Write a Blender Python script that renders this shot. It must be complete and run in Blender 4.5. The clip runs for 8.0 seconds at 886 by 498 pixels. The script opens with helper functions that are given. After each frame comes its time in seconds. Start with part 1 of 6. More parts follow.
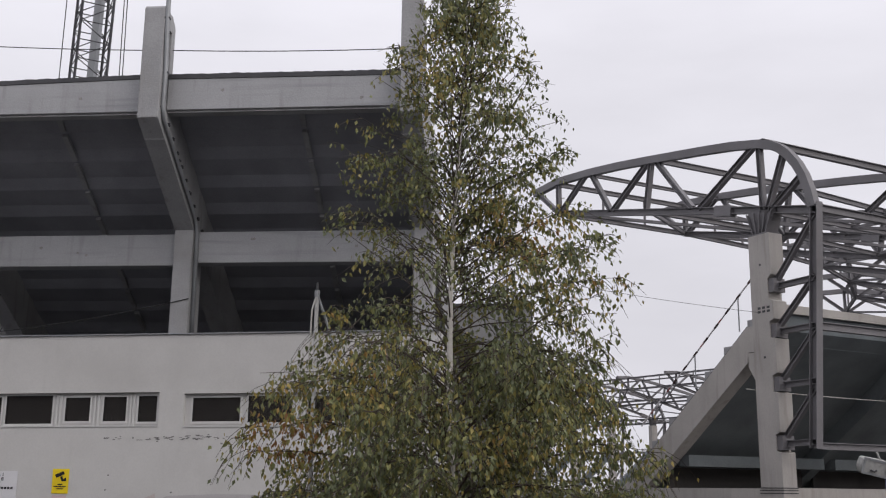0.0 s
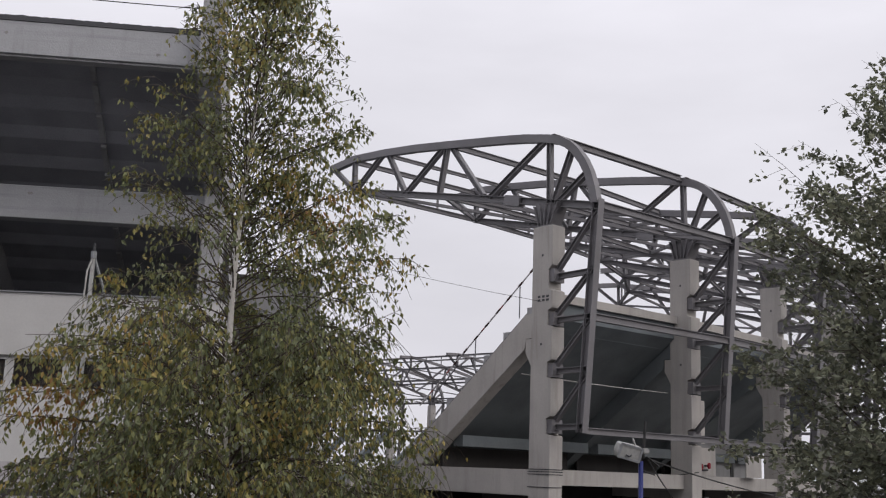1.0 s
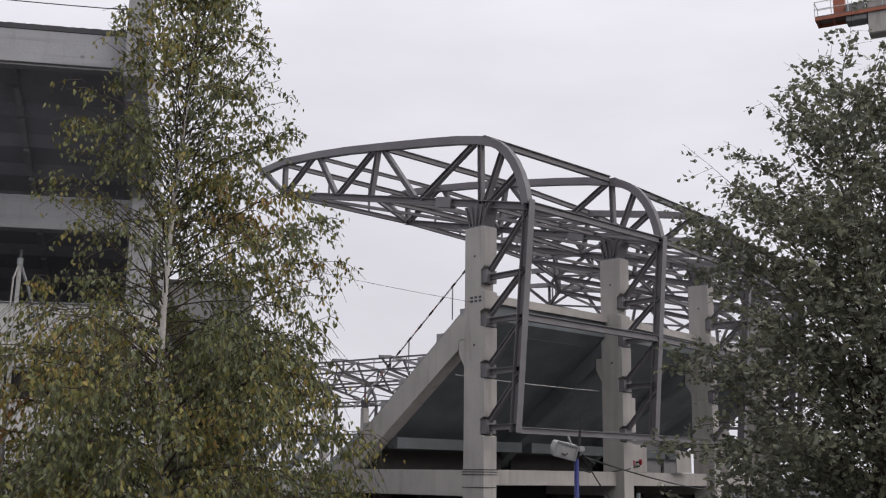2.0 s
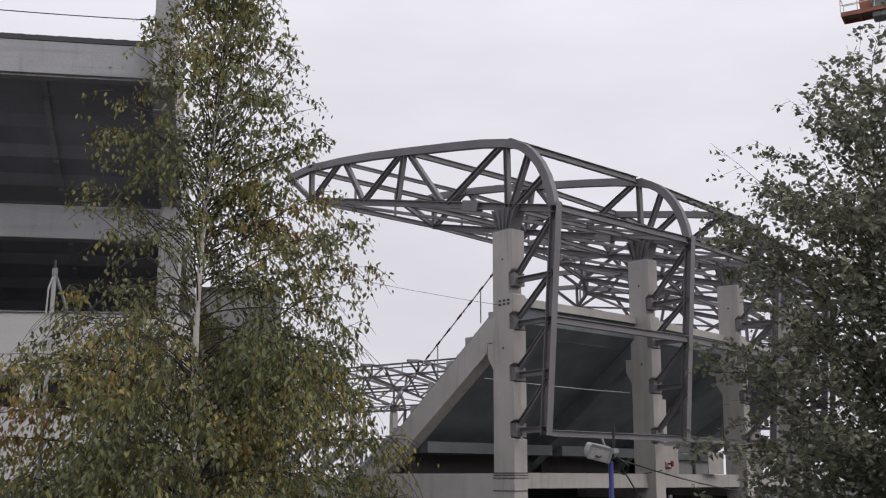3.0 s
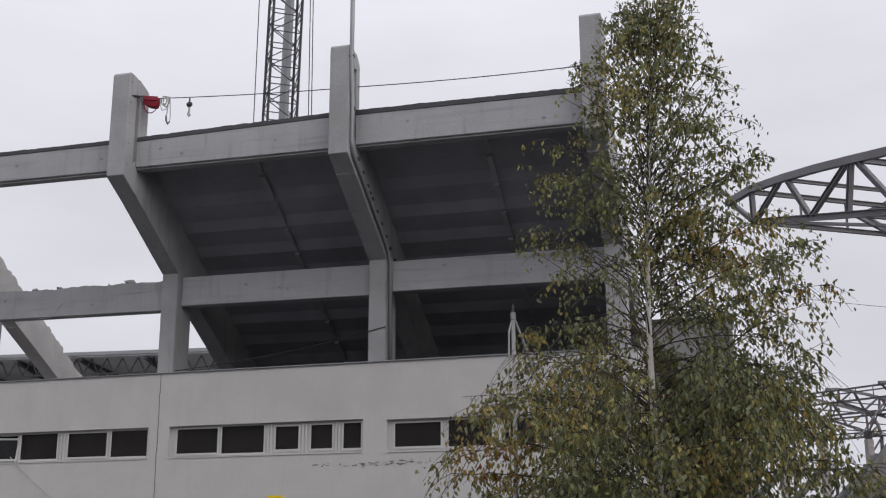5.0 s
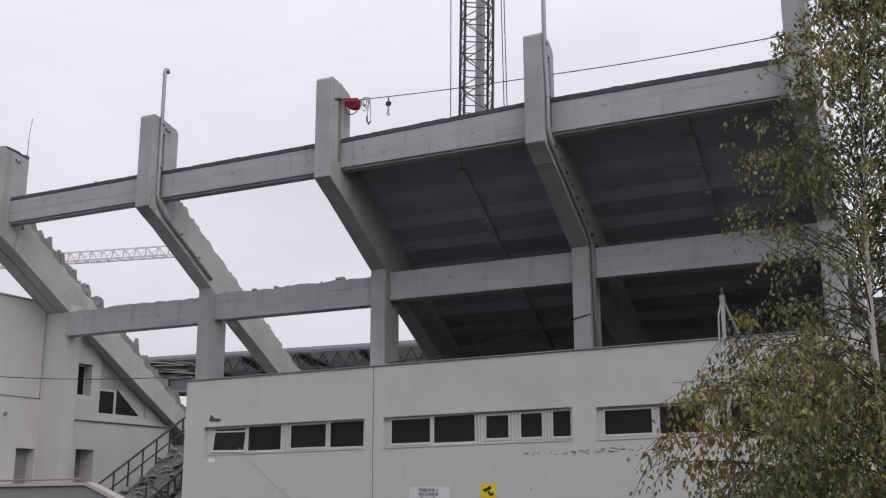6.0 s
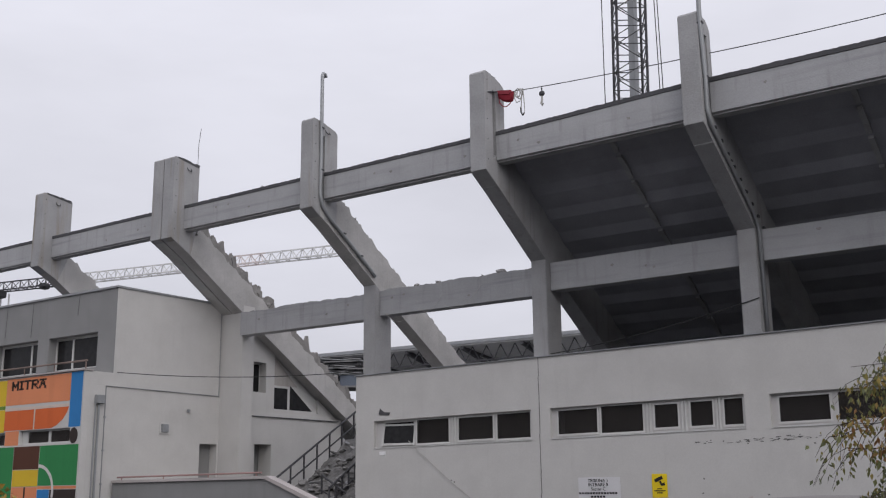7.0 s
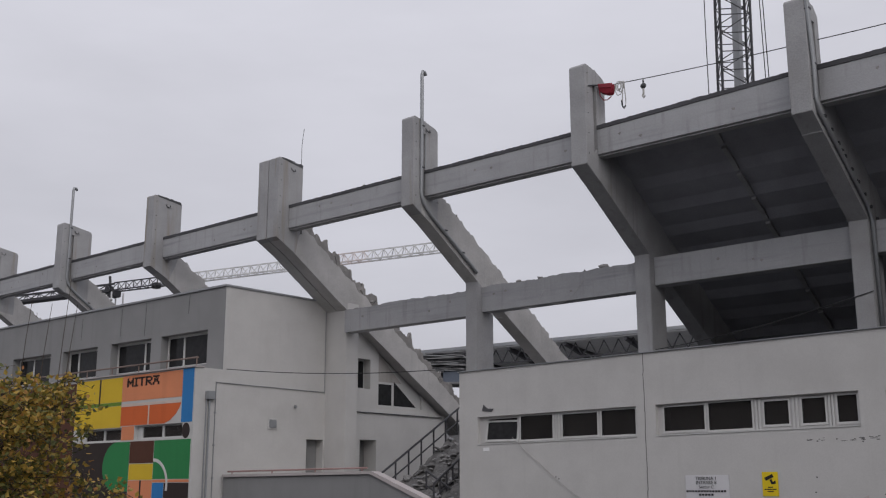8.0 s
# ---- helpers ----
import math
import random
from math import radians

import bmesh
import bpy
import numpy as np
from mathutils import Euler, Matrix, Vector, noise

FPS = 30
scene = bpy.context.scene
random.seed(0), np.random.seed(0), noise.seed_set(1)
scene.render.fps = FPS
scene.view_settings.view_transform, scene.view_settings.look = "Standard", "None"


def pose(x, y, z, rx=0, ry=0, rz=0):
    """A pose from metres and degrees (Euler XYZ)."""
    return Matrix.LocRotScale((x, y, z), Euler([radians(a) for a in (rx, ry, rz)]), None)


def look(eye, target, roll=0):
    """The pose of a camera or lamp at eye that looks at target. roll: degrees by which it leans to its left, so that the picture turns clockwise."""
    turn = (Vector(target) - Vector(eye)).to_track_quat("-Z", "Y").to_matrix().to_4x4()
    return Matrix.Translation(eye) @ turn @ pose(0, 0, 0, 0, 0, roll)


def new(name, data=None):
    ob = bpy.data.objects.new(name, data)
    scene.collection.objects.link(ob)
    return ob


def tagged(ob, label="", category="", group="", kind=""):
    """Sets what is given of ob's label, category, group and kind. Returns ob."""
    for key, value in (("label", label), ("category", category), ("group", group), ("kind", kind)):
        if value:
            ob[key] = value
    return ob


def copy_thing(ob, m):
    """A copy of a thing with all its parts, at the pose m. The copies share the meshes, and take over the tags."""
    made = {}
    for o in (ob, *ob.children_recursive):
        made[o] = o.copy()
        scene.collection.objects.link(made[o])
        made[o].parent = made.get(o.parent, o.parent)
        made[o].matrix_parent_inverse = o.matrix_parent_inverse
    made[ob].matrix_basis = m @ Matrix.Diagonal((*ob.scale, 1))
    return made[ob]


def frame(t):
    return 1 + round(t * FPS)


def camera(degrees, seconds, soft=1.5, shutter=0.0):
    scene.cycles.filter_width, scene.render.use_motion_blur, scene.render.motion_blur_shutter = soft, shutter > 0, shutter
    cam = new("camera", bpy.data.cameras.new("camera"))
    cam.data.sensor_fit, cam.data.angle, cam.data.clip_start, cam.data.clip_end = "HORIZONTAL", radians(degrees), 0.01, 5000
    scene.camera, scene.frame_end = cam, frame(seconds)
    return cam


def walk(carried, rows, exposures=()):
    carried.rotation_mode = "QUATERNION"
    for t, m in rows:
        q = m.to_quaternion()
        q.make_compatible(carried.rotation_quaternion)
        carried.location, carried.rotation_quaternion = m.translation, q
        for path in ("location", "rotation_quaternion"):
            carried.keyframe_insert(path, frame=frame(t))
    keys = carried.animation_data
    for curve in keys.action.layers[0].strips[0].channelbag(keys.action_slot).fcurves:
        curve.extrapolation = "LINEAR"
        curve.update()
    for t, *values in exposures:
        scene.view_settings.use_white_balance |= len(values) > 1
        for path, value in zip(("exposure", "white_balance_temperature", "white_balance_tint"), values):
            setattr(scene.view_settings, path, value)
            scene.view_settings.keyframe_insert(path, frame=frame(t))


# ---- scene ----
import itertools
# The eye stands about 2.6 m over the ground; x runs along the old stand, y away from the eye.
cam = camera(44.9, 8.0, soft=1.2)
EYE = 2.6
PATH = [
    (0.0, 0.06, 5.17, 12.67, -0.63), (0.3, 0.084, 1.09, 12.30, -1.75), (0.5, 0.1, -0.43, 11.71, -2.41), (0.8, 0.1, -3.81, 11.38, -2.39),
    (1.0, 0.1, -6.44, 11.70, -2.16), (1.2, 0.095, -7.86, 11.29, -1.26), (1.5, 0.087, -9.66, 11.40, -0.94), (1.7, 0.079, -9.89, 11.63, -0.82),
    (2.8, 0.034, -9.67, 12.07, -0.52), (3.0, 0.027, -8.37, 12.07, -0.17), (3.3, 0.02, -5.20, 11.84, -0.21), (3.5, 0.015, -3.25, 12.16, -0.14),
    (3.8, 0.003, -0.39, 12.55, 0.25), (4.0, -0.005, 1.44, 12.47, 0.51), (4.2, -0.003, 4.06, 12.76, 1.01), (4.5, 0, 8.82, 13.55, 1.01),
    (4.7, 0.006, 11.81, 14.14, 0.48), (5.0, 0.015, 15.64, 13.75, 0.16), (5.2, 0.02, 18.25, 13.16, 0.05), (6.3, 0.02, 29.15, 13.14, 0.39),
    (6.5, 0.02, 30.70, 12.90, 0.59), (6.8, 0.014, 33.34, 12.76, 0.61), (7.0, 0.01, 35.48, 12.77, 0.52), (7.5, 0, 38.31, 12.72, 0.15),
    (8.0, 0, 40.90, 12.60, 0.02)]
walk(cam, [(t, pose(x, 0, EYE, 90 + p, r, y)) for t, x, y, p, r in PATH],
     exposures=[(0.0, 0.03, 6600, 12.2), (4.0, 0.02, 6580, 12.2), (5.2, -0.07, 6500, 11.5), (6.5, 0.02, 6460, 11.5), (7.0, -0.09, 6430, 12), (7.5, -0.22, 6440, 12), (8.0, -0.36, 6450, 12)])

# ---- world and light: a closed overcast sky, brighter overhead ----
world = bpy.data.worlds.new("overcast")
scene.world = world
world.use_nodes = True
wn, wl = world.node_tree.nodes, world.node_tree.links
wn.clear()
sky = wn.new("ShaderNodeTexSky")
sky.sky_type, sky.sun_disc = "NISHITA", False
sky.sun_elevation, sky.sun_rotation = radians(38), radians(126)
sky.dust_density, sky.air_density = 6.0, 1.0
coord = wn.new("ShaderNodeTexCoord")
sep = wn.new("ShaderNodeSeparateXYZ")
wl.new(coord.outputs["Generated"], sep.inputs[0])
ramp = wn.new("ShaderNodeValToRGB")
ramp.color_ramp.elements[0].position, ramp.color_ramp.elements[0].color = 0.0, (0.655, 0.66, 0.715, 1)
ramp.color_ramp.elements[1].position, ramp.color_ramp.elements[1].color = 1.0, (1.24, 1.25, 1.36, 1)
mid = ramp.color_ramp.elements.new(0.35)
mid.color = (0.755, 0.76, 0.82, 1)
wl.new(sep.outputs["Z"], ramp.inputs[0])
cloud = wn.new("ShaderNodeTexNoise")
cloud.inputs["Scale"].default_value, cloud.inputs["Detail"].default_value = 3.2, 6
stretch = wn.new("ShaderNodeMapping")
stretch.inputs["Scale"].default_value = (1, 1, 3.4)
stretch.inputs["Rotation"].default_value = (0.18, 0.0, 0.0)
wl.new(coord.outputs["Generated"], stretch.inputs[0])
wl.new(stretch.outputs[0], cloud.inputs["Vector"])
cr = wn.new("ShaderNodeMapRange")
cr.inputs[1].default_value, cr.inputs[2].default_value, cr.inputs[3].default_value, cr.inputs[4].default_value = 0.3, 0.7, 0.93, 1.07
wl.new(cloud.outputs[0], cr.inputs[0])
mul = wn.new("ShaderNodeVectorMath")
mul.operation = "SCALE"
wl.new(ramp.outputs[0], mul.inputs[0])
wl.new(cr.outputs[0], mul.inputs["Scale"])
bg_cloud, bg_sky, add = wn.new("ShaderNodeBackground"), wn.new("ShaderNodeBackground"), wn.new("ShaderNodeAddShader")
wl.new(mul.outputs[0], bg_cloud.inputs[0])
wl.new(sky.outputs[0], bg_sky.inputs[0])
bg_sky.inputs[1].default_value = 0.006
wl.new(bg_cloud.outputs[0], add.inputs[0])
wl.new(bg_sky.outputs[0], add.inputs[1])
wl.new(add.outputs[0], wn.new("ShaderNodeOutputWorld").inputs[0])
sun = new("sun", bpy.data.lights.new("sun", "SUN"))
sun.data.energy, sun.data.angle, sun.data.color = 1.0, radians(50), (1.0, 0.97, 0.93)
sun.matrix_world = look((45, -12, 42), (0, 20, 0))


# ---- materials ----
def material(name, colour, rough=0.85, metal=0.0, grain=0.12, scale=6.0, stain=None, stain_amount=0.5, bump=0.15, streak=False, spec=0.3, pieces=0.0, drips=None):
    """A surface in a base colour with a fine grain, a broad mottling, and stains (upright streaks when asked for)."""
    m = bpy.data.materials.new(name)
    m.use_nodes = True
    n, l = m.node_tree.nodes, m.node_tree.links
    b = n["Principled BSDF"]
    b.inputs["Roughness"].default_value, b.inputs["Metallic"].default_value = rough, metal
    b.inputs["Specular IOR Level"].default_value = spec
    geo = n.new("ShaderNodeNewGeometry")
    fine, broad = n.new("ShaderNodeTexNoise"), n.new("ShaderNodeTexNoise")
    fine.inputs["Scale"].default_value, fine.inputs["Detail"].default_value = scale * 5, 6
    broad.inputs["Scale"].default_value, broad.inputs["Detail"].default_value = scale * 0.18, 5
    l.new(geo.outputs["Position"], fine.inputs["Vector"])
    l.new(geo.outputs["Position"], broad.inputs["Vector"])
    total = n.new("ShaderNodeMath")
    total.operation = "MULTIPLY_ADD"
    l.new(broad.outputs[0], total.inputs[0])
    total.inputs[1].default_value = 1.4
    l.new(fine.outputs[0], total.inputs[2])
    r = n.new("ShaderNodeMapRange")
    r.inputs[1].default_value, r.inputs[2].default_value = 0.8, 1.6
    r.inputs[3].default_value, r.inputs[4].default_value = 1 - grain, 1 + grain
    l.new(total.outputs[0], r.inputs[0])
    c = n.new("ShaderNodeVectorMath")
    c.operation = "SCALE"
    c.inputs[0].default_value = colour
    l.new(r.outputs[0], c.inputs["Scale"])
    out = c.outputs[0]
    if stain:
        s, mp, sr = n.new("ShaderNodeTexNoise"), n.new("ShaderNodeMapping"), n.new("ShaderNodeMapRange")
        mp.inputs["Scale"].default_value = (0.35, 3.5, 7.0) if streak == "along" else (3.5, 3.5, 0.22) if streak else (0.9, 0.9, 0.9)
        s.inputs["Scale"].default_value, s.inputs["Detail"].default_value = 1.0, 7
        l.new(geo.outputs["Position"], mp.inputs[0])
        l.new(mp.outputs[0], s.inputs["Vector"])
        sr.inputs[1].default_value, sr.inputs[2].default_value, sr.inputs[4].default_value = 0.52, 0.75, stain_amount
        l.new(s.outputs[0], sr.inputs[0])
        mix = n.new("ShaderNodeMix")
        mix.data_type = "RGBA"
        l.new(sr.outputs[0], mix.inputs["Factor"])
        l.new(out, mix.inputs["A"])
        mix.inputs["B"].default_value = (*stain, 1)
        out = mix.outputs["Result"]
    if drips:
        s, mp, sr = n.new("ShaderNodeTexNoise"), n.new("ShaderNodeMapping"), n.new("ShaderNodeMapRange")
        mp.inputs["Scale"].default_value = (5.0, 5.0, 0.5)
        s.inputs["Scale"].default_value, s.inputs["Detail"].default_value = 1.0, 8
        l.new(geo.outputs["Position"], mp.inputs[0])
        l.new(mp.outputs[0], s.inputs["Vector"])
        sr.inputs[1].default_value, sr.inputs[2].default_value, sr.inputs[4].default_value = 0.57, 0.72, drips[1]
        l.new(s.outputs[0], sr.inputs[0])
        mix = n.new("ShaderNodeMix")
        mix.data_type = "RGBA"
        l.new(sr.outputs[0], mix.inputs["Factor"])
        l.new(out, mix.inputs["A"])
        mix.inputs["B"].default_value = (*drips[0], 1)
        out = mix.outputs["Result"]
    if pieces:
        info, pr, ps = n.new("ShaderNodeObjectInfo"), n.new("ShaderNodeMapRange"), n.new("ShaderNodeVectorMath")
        pr.inputs[3].default_value, pr.inputs[4].default_value = 1 - pieces, 1 + pieces
        l.new(info.outputs["Random"], pr.inputs[0])
        ps.operation = "SCALE"
        l.new(out, ps.inputs[0])
        l.new(pr.outputs[0], ps.inputs["Scale"])
        out = ps.outputs[0]
    l.new(out, b.inputs["Base Color"])
    bp = n.new("ShaderNodeBump")
    bp.inputs["Strength"].default_value, bp.inputs["Distance"].default_value = bump, 0.02
    l.new(total.outputs[0], bp.inputs["Height"])
    l.new(bp.outputs[0], b.inputs["Normal"])
    return m


def leaf_material(name, colours, glow=0.25, vary=0.9, shift=-0.8, turned=()):
    """Leaves in several colours, one for each leaf, that let some light through.
    turned: limbs whose leaves have turned further or less (place, radius, amount)."""
    m = bpy.data.materials.new(name)
    m.use_nodes = True
    n, l = m.node_tree.nodes, m.node_tree.links
    b = n["Principled BSDF"]
    b.inputs["Roughness"].default_value = 0.55
    b.inputs["Specular IOR Level"].default_value = 0.35
    geo, ramp = n.new("ShaderNodeNewGeometry"), n.new("ShaderNodeValToRGB")
    e = ramp.color_ramp.elements
    e[0].color, e[1].color = (*colours[0], 1), (*colours[-1], 1)
    for i, c in enumerate(colours[1:-1], 1):
        e.new(i / (len(colours) - 1)).color = (*c, 1)
    patch, add, sc = n.new("ShaderNodeTexNoise"), n.new("ShaderNodeMath"), n.new("ShaderNodeMath")
    patch.inputs["Scale"].default_value, patch.inputs["Detail"].default_value = 0.9, 2
    l.new(geo.outputs["Position"], patch.inputs["Vector"])
    sc.operation = "MULTIPLY_ADD"
    sc.inputs[1].default_value, sc.inputs[2].default_value = 1.6, shift
    l.new(patch.outputs[0], sc.inputs[0])
    add.operation = "MULTIPLY_ADD"
    add.inputs[1].default_value = vary
    l.new(geo.outputs["Random Per Island"], add.inputs[0])
    l.new(sc.outputs[0], add.inputs[2])
    share = add.outputs[0]
    for place, radius, amount in turned:
        away, fall, more = n.new("ShaderNodeVectorMath"), n.new("ShaderNodeMapRange"), n.new("ShaderNodeMath")
        away.operation, more.operation = "DISTANCE", "ADD"
        away.inputs[1].default_value = place
        l.new(geo.outputs["Position"], away.inputs[0])
        fall.inputs[2].default_value, fall.inputs[3].default_value, fall.inputs[4].default_value = radius, amount, 0.0
        l.new(away.outputs["Value"], fall.inputs[0])
        l.new(share, more.inputs[0])
        l.new(fall.outputs[0], more.inputs[1])
        share = more.outputs[0]
    l.new(share, ramp.inputs[0])
    l.new(ramp.outputs[0], b.inputs["Base Color"])
    tr, mix = n.new("ShaderNodeBsdfTranslucent"), n.new("ShaderNodeMixShader")
    l.new(ramp.outputs[0], tr.inputs[0])
    mix.inputs[0].default_value = glow
    l.new(b.outputs[0], mix.inputs[1])
    l.new(tr.outputs[0], mix.inputs[2])
    l.new(mix.outputs[0], n["Material Output"].inputs[0])
    return m


def glass_material(name, tint, dusty=0.9):
    m = bpy.data.materials.new(name)
    m.use_nodes = True
    b = m.node_tree.nodes["Principled BSDF"]
    b.inputs["Base Color"].default_value = (*tint, 1)
    b.inputs["Roughness"].default_value = 0.06
    b.inputs["IOR"].default_value = 1.5
    b.inputs["Transmission Weight"].default_value = dusty
    return m


CONCRETE = material("concrete", (0.335, 0.335, 0.34), stain=(0.24, 0.235, 0.225), stain_amount=0.55, grain=0.16, bump=0.4, drips=((0.2, 0.19, 0.175), 0.45))
BOARDED = material("board_marked_concrete", (0.37, 0.372, 0.382), stain=(0.25, 0.253, 0.262), stain_amount=0.7, streak="along", grain=0.1, bump=0.3, drips=((0.17, 0.165, 0.155), 0.3))
CONCRETE_B = material("pale_concrete", (0.405, 0.383, 0.36), stain=(0.25, 0.24, 0.22), stain_amount=0.4, streak=True, grain=0.12, drips=((0.22, 0.2, 0.18), 0.4))
SOFFIT = material("old_soffit_concrete", (0.312, 0.315, 0.342), stain=(0.225, 0.226, 0.247), stain_amount=0.5, grain=0.15, pieces=0.06)
DUSTY = material("dusty_concrete", (0.44, 0.43, 0.42), stain=(0.3, 0.29, 0.275), stain_amount=0.5, grain=0.2, bump=0.45, drips=((0.26, 0.25, 0.235), 0.3))
BROKEN = material("broken_concrete", (0.26, 0.25, 0.24), grain=0.35, scale=14, stain=(0.12, 0.115, 0.11), bump=0.6)
CAP = material("bitumen_capping", (0.07, 0.07, 0.075), grain=0.3, rough=0.7)
PLASTER = material("white_plaster", (0.525, 0.517, 0.502), grain=0.06, stain=(0.43, 0.422, 0.407), stain_amount=0.4, bump=0.1, drips=((0.38, 0.37, 0.355), 0.12))
GREY_PLASTER = material("grey_plaster", (0.24, 0.24, 0.24), grain=0.07, stain=(0.17, 0.17, 0.17), stain_amount=0.35, streak=True)
STEEL = material("grey_painted_steel", (0.168, 0.162, 0.169), rough=0.5, grain=0.18, stain=(0.12, 0.105, 0.1), stain_amount=0.35, bump=0.05)
DARK_STEEL = material("dark_steel", (0.05, 0.05, 0.055), rough=0.5, grain=0.2)
GALV = material("galvanised_pipe", (0.3, 0.31, 0.32), rough=0.45, metal=0.3, grain=0.12)
WHITE_FRAME = material("white_window_frame", (0.55, 0.548, 0.535), rough=0.4, grain=0.06, stain=(0.42, 0.41, 0.39), stain_amount=0.4)
GLASS = glass_material("window_glass", (0.5, 0.48, 0.47), 0.96)
GLASS_DARK = material("dark_window_glass", (0.02, 0.02, 0.021), rough=0.1, grain=0.5, scale=1.2, bump=0.0, spec=0.1)
# Near-black colour that stands in for unlit interiors.
VOID = material("painted_shade_lining", (0.04, 0.037, 0.036), grain=0.3)
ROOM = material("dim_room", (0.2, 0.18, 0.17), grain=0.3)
# Greenish slab concrete, its tone darkened to include the shade under the stand.
GREEN_SHADED = material("greenish_shaded_concrete", (0.135, 0.152, 0.16), grain=0.2, stain=(0.095, 0.105, 0.115), stain_amount=0.6)
ASPHALT = material("asphalt", (0.05, 0.05, 0.052), grain=0.3, scale=10)
PALE_COPING = material("pale_stone_coping", (0.42, 0.385, 0.375), rough=0.7, grain=0.15)
WEATHERED = material("rust_streaked_concrete", (0.335, 0.335, 0.34), stain=(0.24, 0.195, 0.14), stain_amount=0.75, streak=True, grain=0.16, bump=0.4)
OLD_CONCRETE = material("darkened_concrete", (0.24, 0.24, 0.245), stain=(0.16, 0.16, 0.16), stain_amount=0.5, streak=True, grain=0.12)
COPING = material("reddish_metal_coping", (0.3, 0.195, 0.18), rough=0.6, grain=0.15)
YELLOW = material("yellow_sign", (0.78, 0.58, 0.02), rough=0.4, grain=0.05)
BLACK = material("black_paint", (0.015, 0.015, 0.017), rough=0.5)
SIGN_WHITE = material("white_sign", (0.8, 0.8, 0.8), rough=0.4, grain=0.04)
BARK = material("birch_bark", (0.62, 0.59, 0.55), grain=0.2, stain=(0.06, 0.05, 0.045), stain_amount=0.8)
TWIG = material("dark_twig", (0.07, 0.055, 0.045), grain=0.25)
RED = material("red_cloth", (0.26, 0.02, 0.035), grain=0.15)
ROPE = material("rope", (0.45, 0.44, 0.42), grain=0.2)
BLUE_PAINT = material("blue_paint", (0.02, 0.028, 0.13), rough=0.45)
CABLE = material("black_cable", (0.03, 0.03, 0.03), rough=0.6)
CRANE_WHITE = material("pale_crane_paint", (0.6, 0.6, 0.6), rough=0.5)
CRANE_ORANGE = material("orange_crane_paint", (0.36, 0.13, 0.08), rough=0.6, grain=0.25)
LAMP_GREY = material("weathered_white_plastic", (0.34, 0.34, 0.33), grain=0.25, stain=(0.15, 0.14, 0.13))
BROWN_STEEL = material("brown_crane_steel", (0.2, 0.15, 0.13), grain=0.25)
# Dark tone for the added unseen row, to darken window reflections.
ROW_DARK = material("sky_blocking_row", (0.11, 0.095, 0.085), grain=0.25, stain=(0.06, 0.055, 0.05))
RUBBLE = material("rubble", (0.22, 0.215, 0.21), grain=0.4, scale=14, pieces=0.4, stain=(0.08, 0.078, 0.075), stain_amount=0.7, bump=0.7)
BIRCH_LEAF = leaf_material("birch_leaves", [(0.126, 0.143, 0.074), (0.163, 0.179, 0.076), (0.205, 0.208, 0.072), (0.255, 0.222, 0.068), (0.34, 0.25, 0.072), (0.32, 0.165, 0.068)], 0.17, 0.82, -1.0,
    turned=(((-2.15, 9.1, 3.1), 0.75, 0.75), ((-1.39, 9.2, 2.3), 0.5, 0.7), ((-1.6, 9.1, 2.75), 0.4, -0.4), ((0.35, 9.4, 4.5), 0.9, 0.35), ((-0.5, 9.3, 5.2), 0.6, 0.3)))
DARK_LEAF = leaf_material("dark_green_leaves", [(0.115, 0.122, 0.095), (0.175, 0.188, 0.13), (0.26, 0.265, 0.17)], 0.3)
GOLD_LEAF = leaf_material("golden_leaves", [(0.085, 0.098, 0.032), (0.18, 0.17, 0.042), (0.34, 0.245, 0.05), (0.46, 0.29, 0.055), (0.34, 0.15, 0.055)], 0.25)


# ---- mesh helpers ----
def part(name, bm, mat, parent=None, label="", smooth=False):
    """A bmesh as one mesh object, under a thing or a part."""
    bmesh.ops.recalc_face_normals(bm, faces=bm.faces[:])
    me = bpy.data.meshes.new(name)
    bm.to_mesh(me)
    bm.free()
    me.materials.append(mat)
    if smooth:
        for p in me.polygons:
            p.use_smooth = True
    ob = new(name, me)
    ob.parent = parent
    if label:
        tagged(ob, label)
    return ob


def thing(name, label, category, group="", kind="", m=None):
    ob = tagged(new(name), label, category, group, kind)
    if m is not None:
        ob.matrix_world = m
    return ob


def box(x0, x1, y0, y1, z0, z1, bevel=0.0, bm=None):
    bm = bm or bmesh.new()
    vs = [bm.verts.new((x, y, z)) for x in (x0, x1) for y in (y0, y1) for z in (z0, z1)]
    fs = [bm.faces.new([vs[i] for i in q]) for q in ((0, 1, 3, 2), (4, 6, 7, 5), (0, 4, 5, 1), (2, 3, 7, 6), (0, 2, 6, 4), (1, 5, 7, 3))]
    if bevel:
        bmesh.ops.bevel(bm, geom=list({e for f in fs for e in f.edges}), offset=bevel, segments=2, affect="EDGES")
    return bm


def slab(points, a0, a1, axis="x", bevel=0.0, bm=None):
    """A flat outline of (y, z) [or (x, z) when axis is y, or (x, y) when axis is z] given a thickness from a0 to a1 along the axis."""
    bm = bm or bmesh.new()
    def put(p, a):
        return (a, p[0], p[1]) if axis == "x" else (p[0], a, p[1]) if axis == "y" else (p[0], p[1], a)
    lo, hi = [bm.verts.new(put(p, a0)) for p in points], [bm.verts.new(put(p, a1)) for p in points]
    bm.faces.new(lo)
    bm.faces.new(hi[::-1])
    k = len(points)
    for i in range(k):
        bm.faces.new((lo[i], lo[(i + 1) % k], hi[(i + 1) % k], hi[i]))
    if bevel:
        bmesh.ops.bevel(bm, geom=[e for e in bm.edges], offset=bevel, segments=1, affect="EDGES")
    return bm


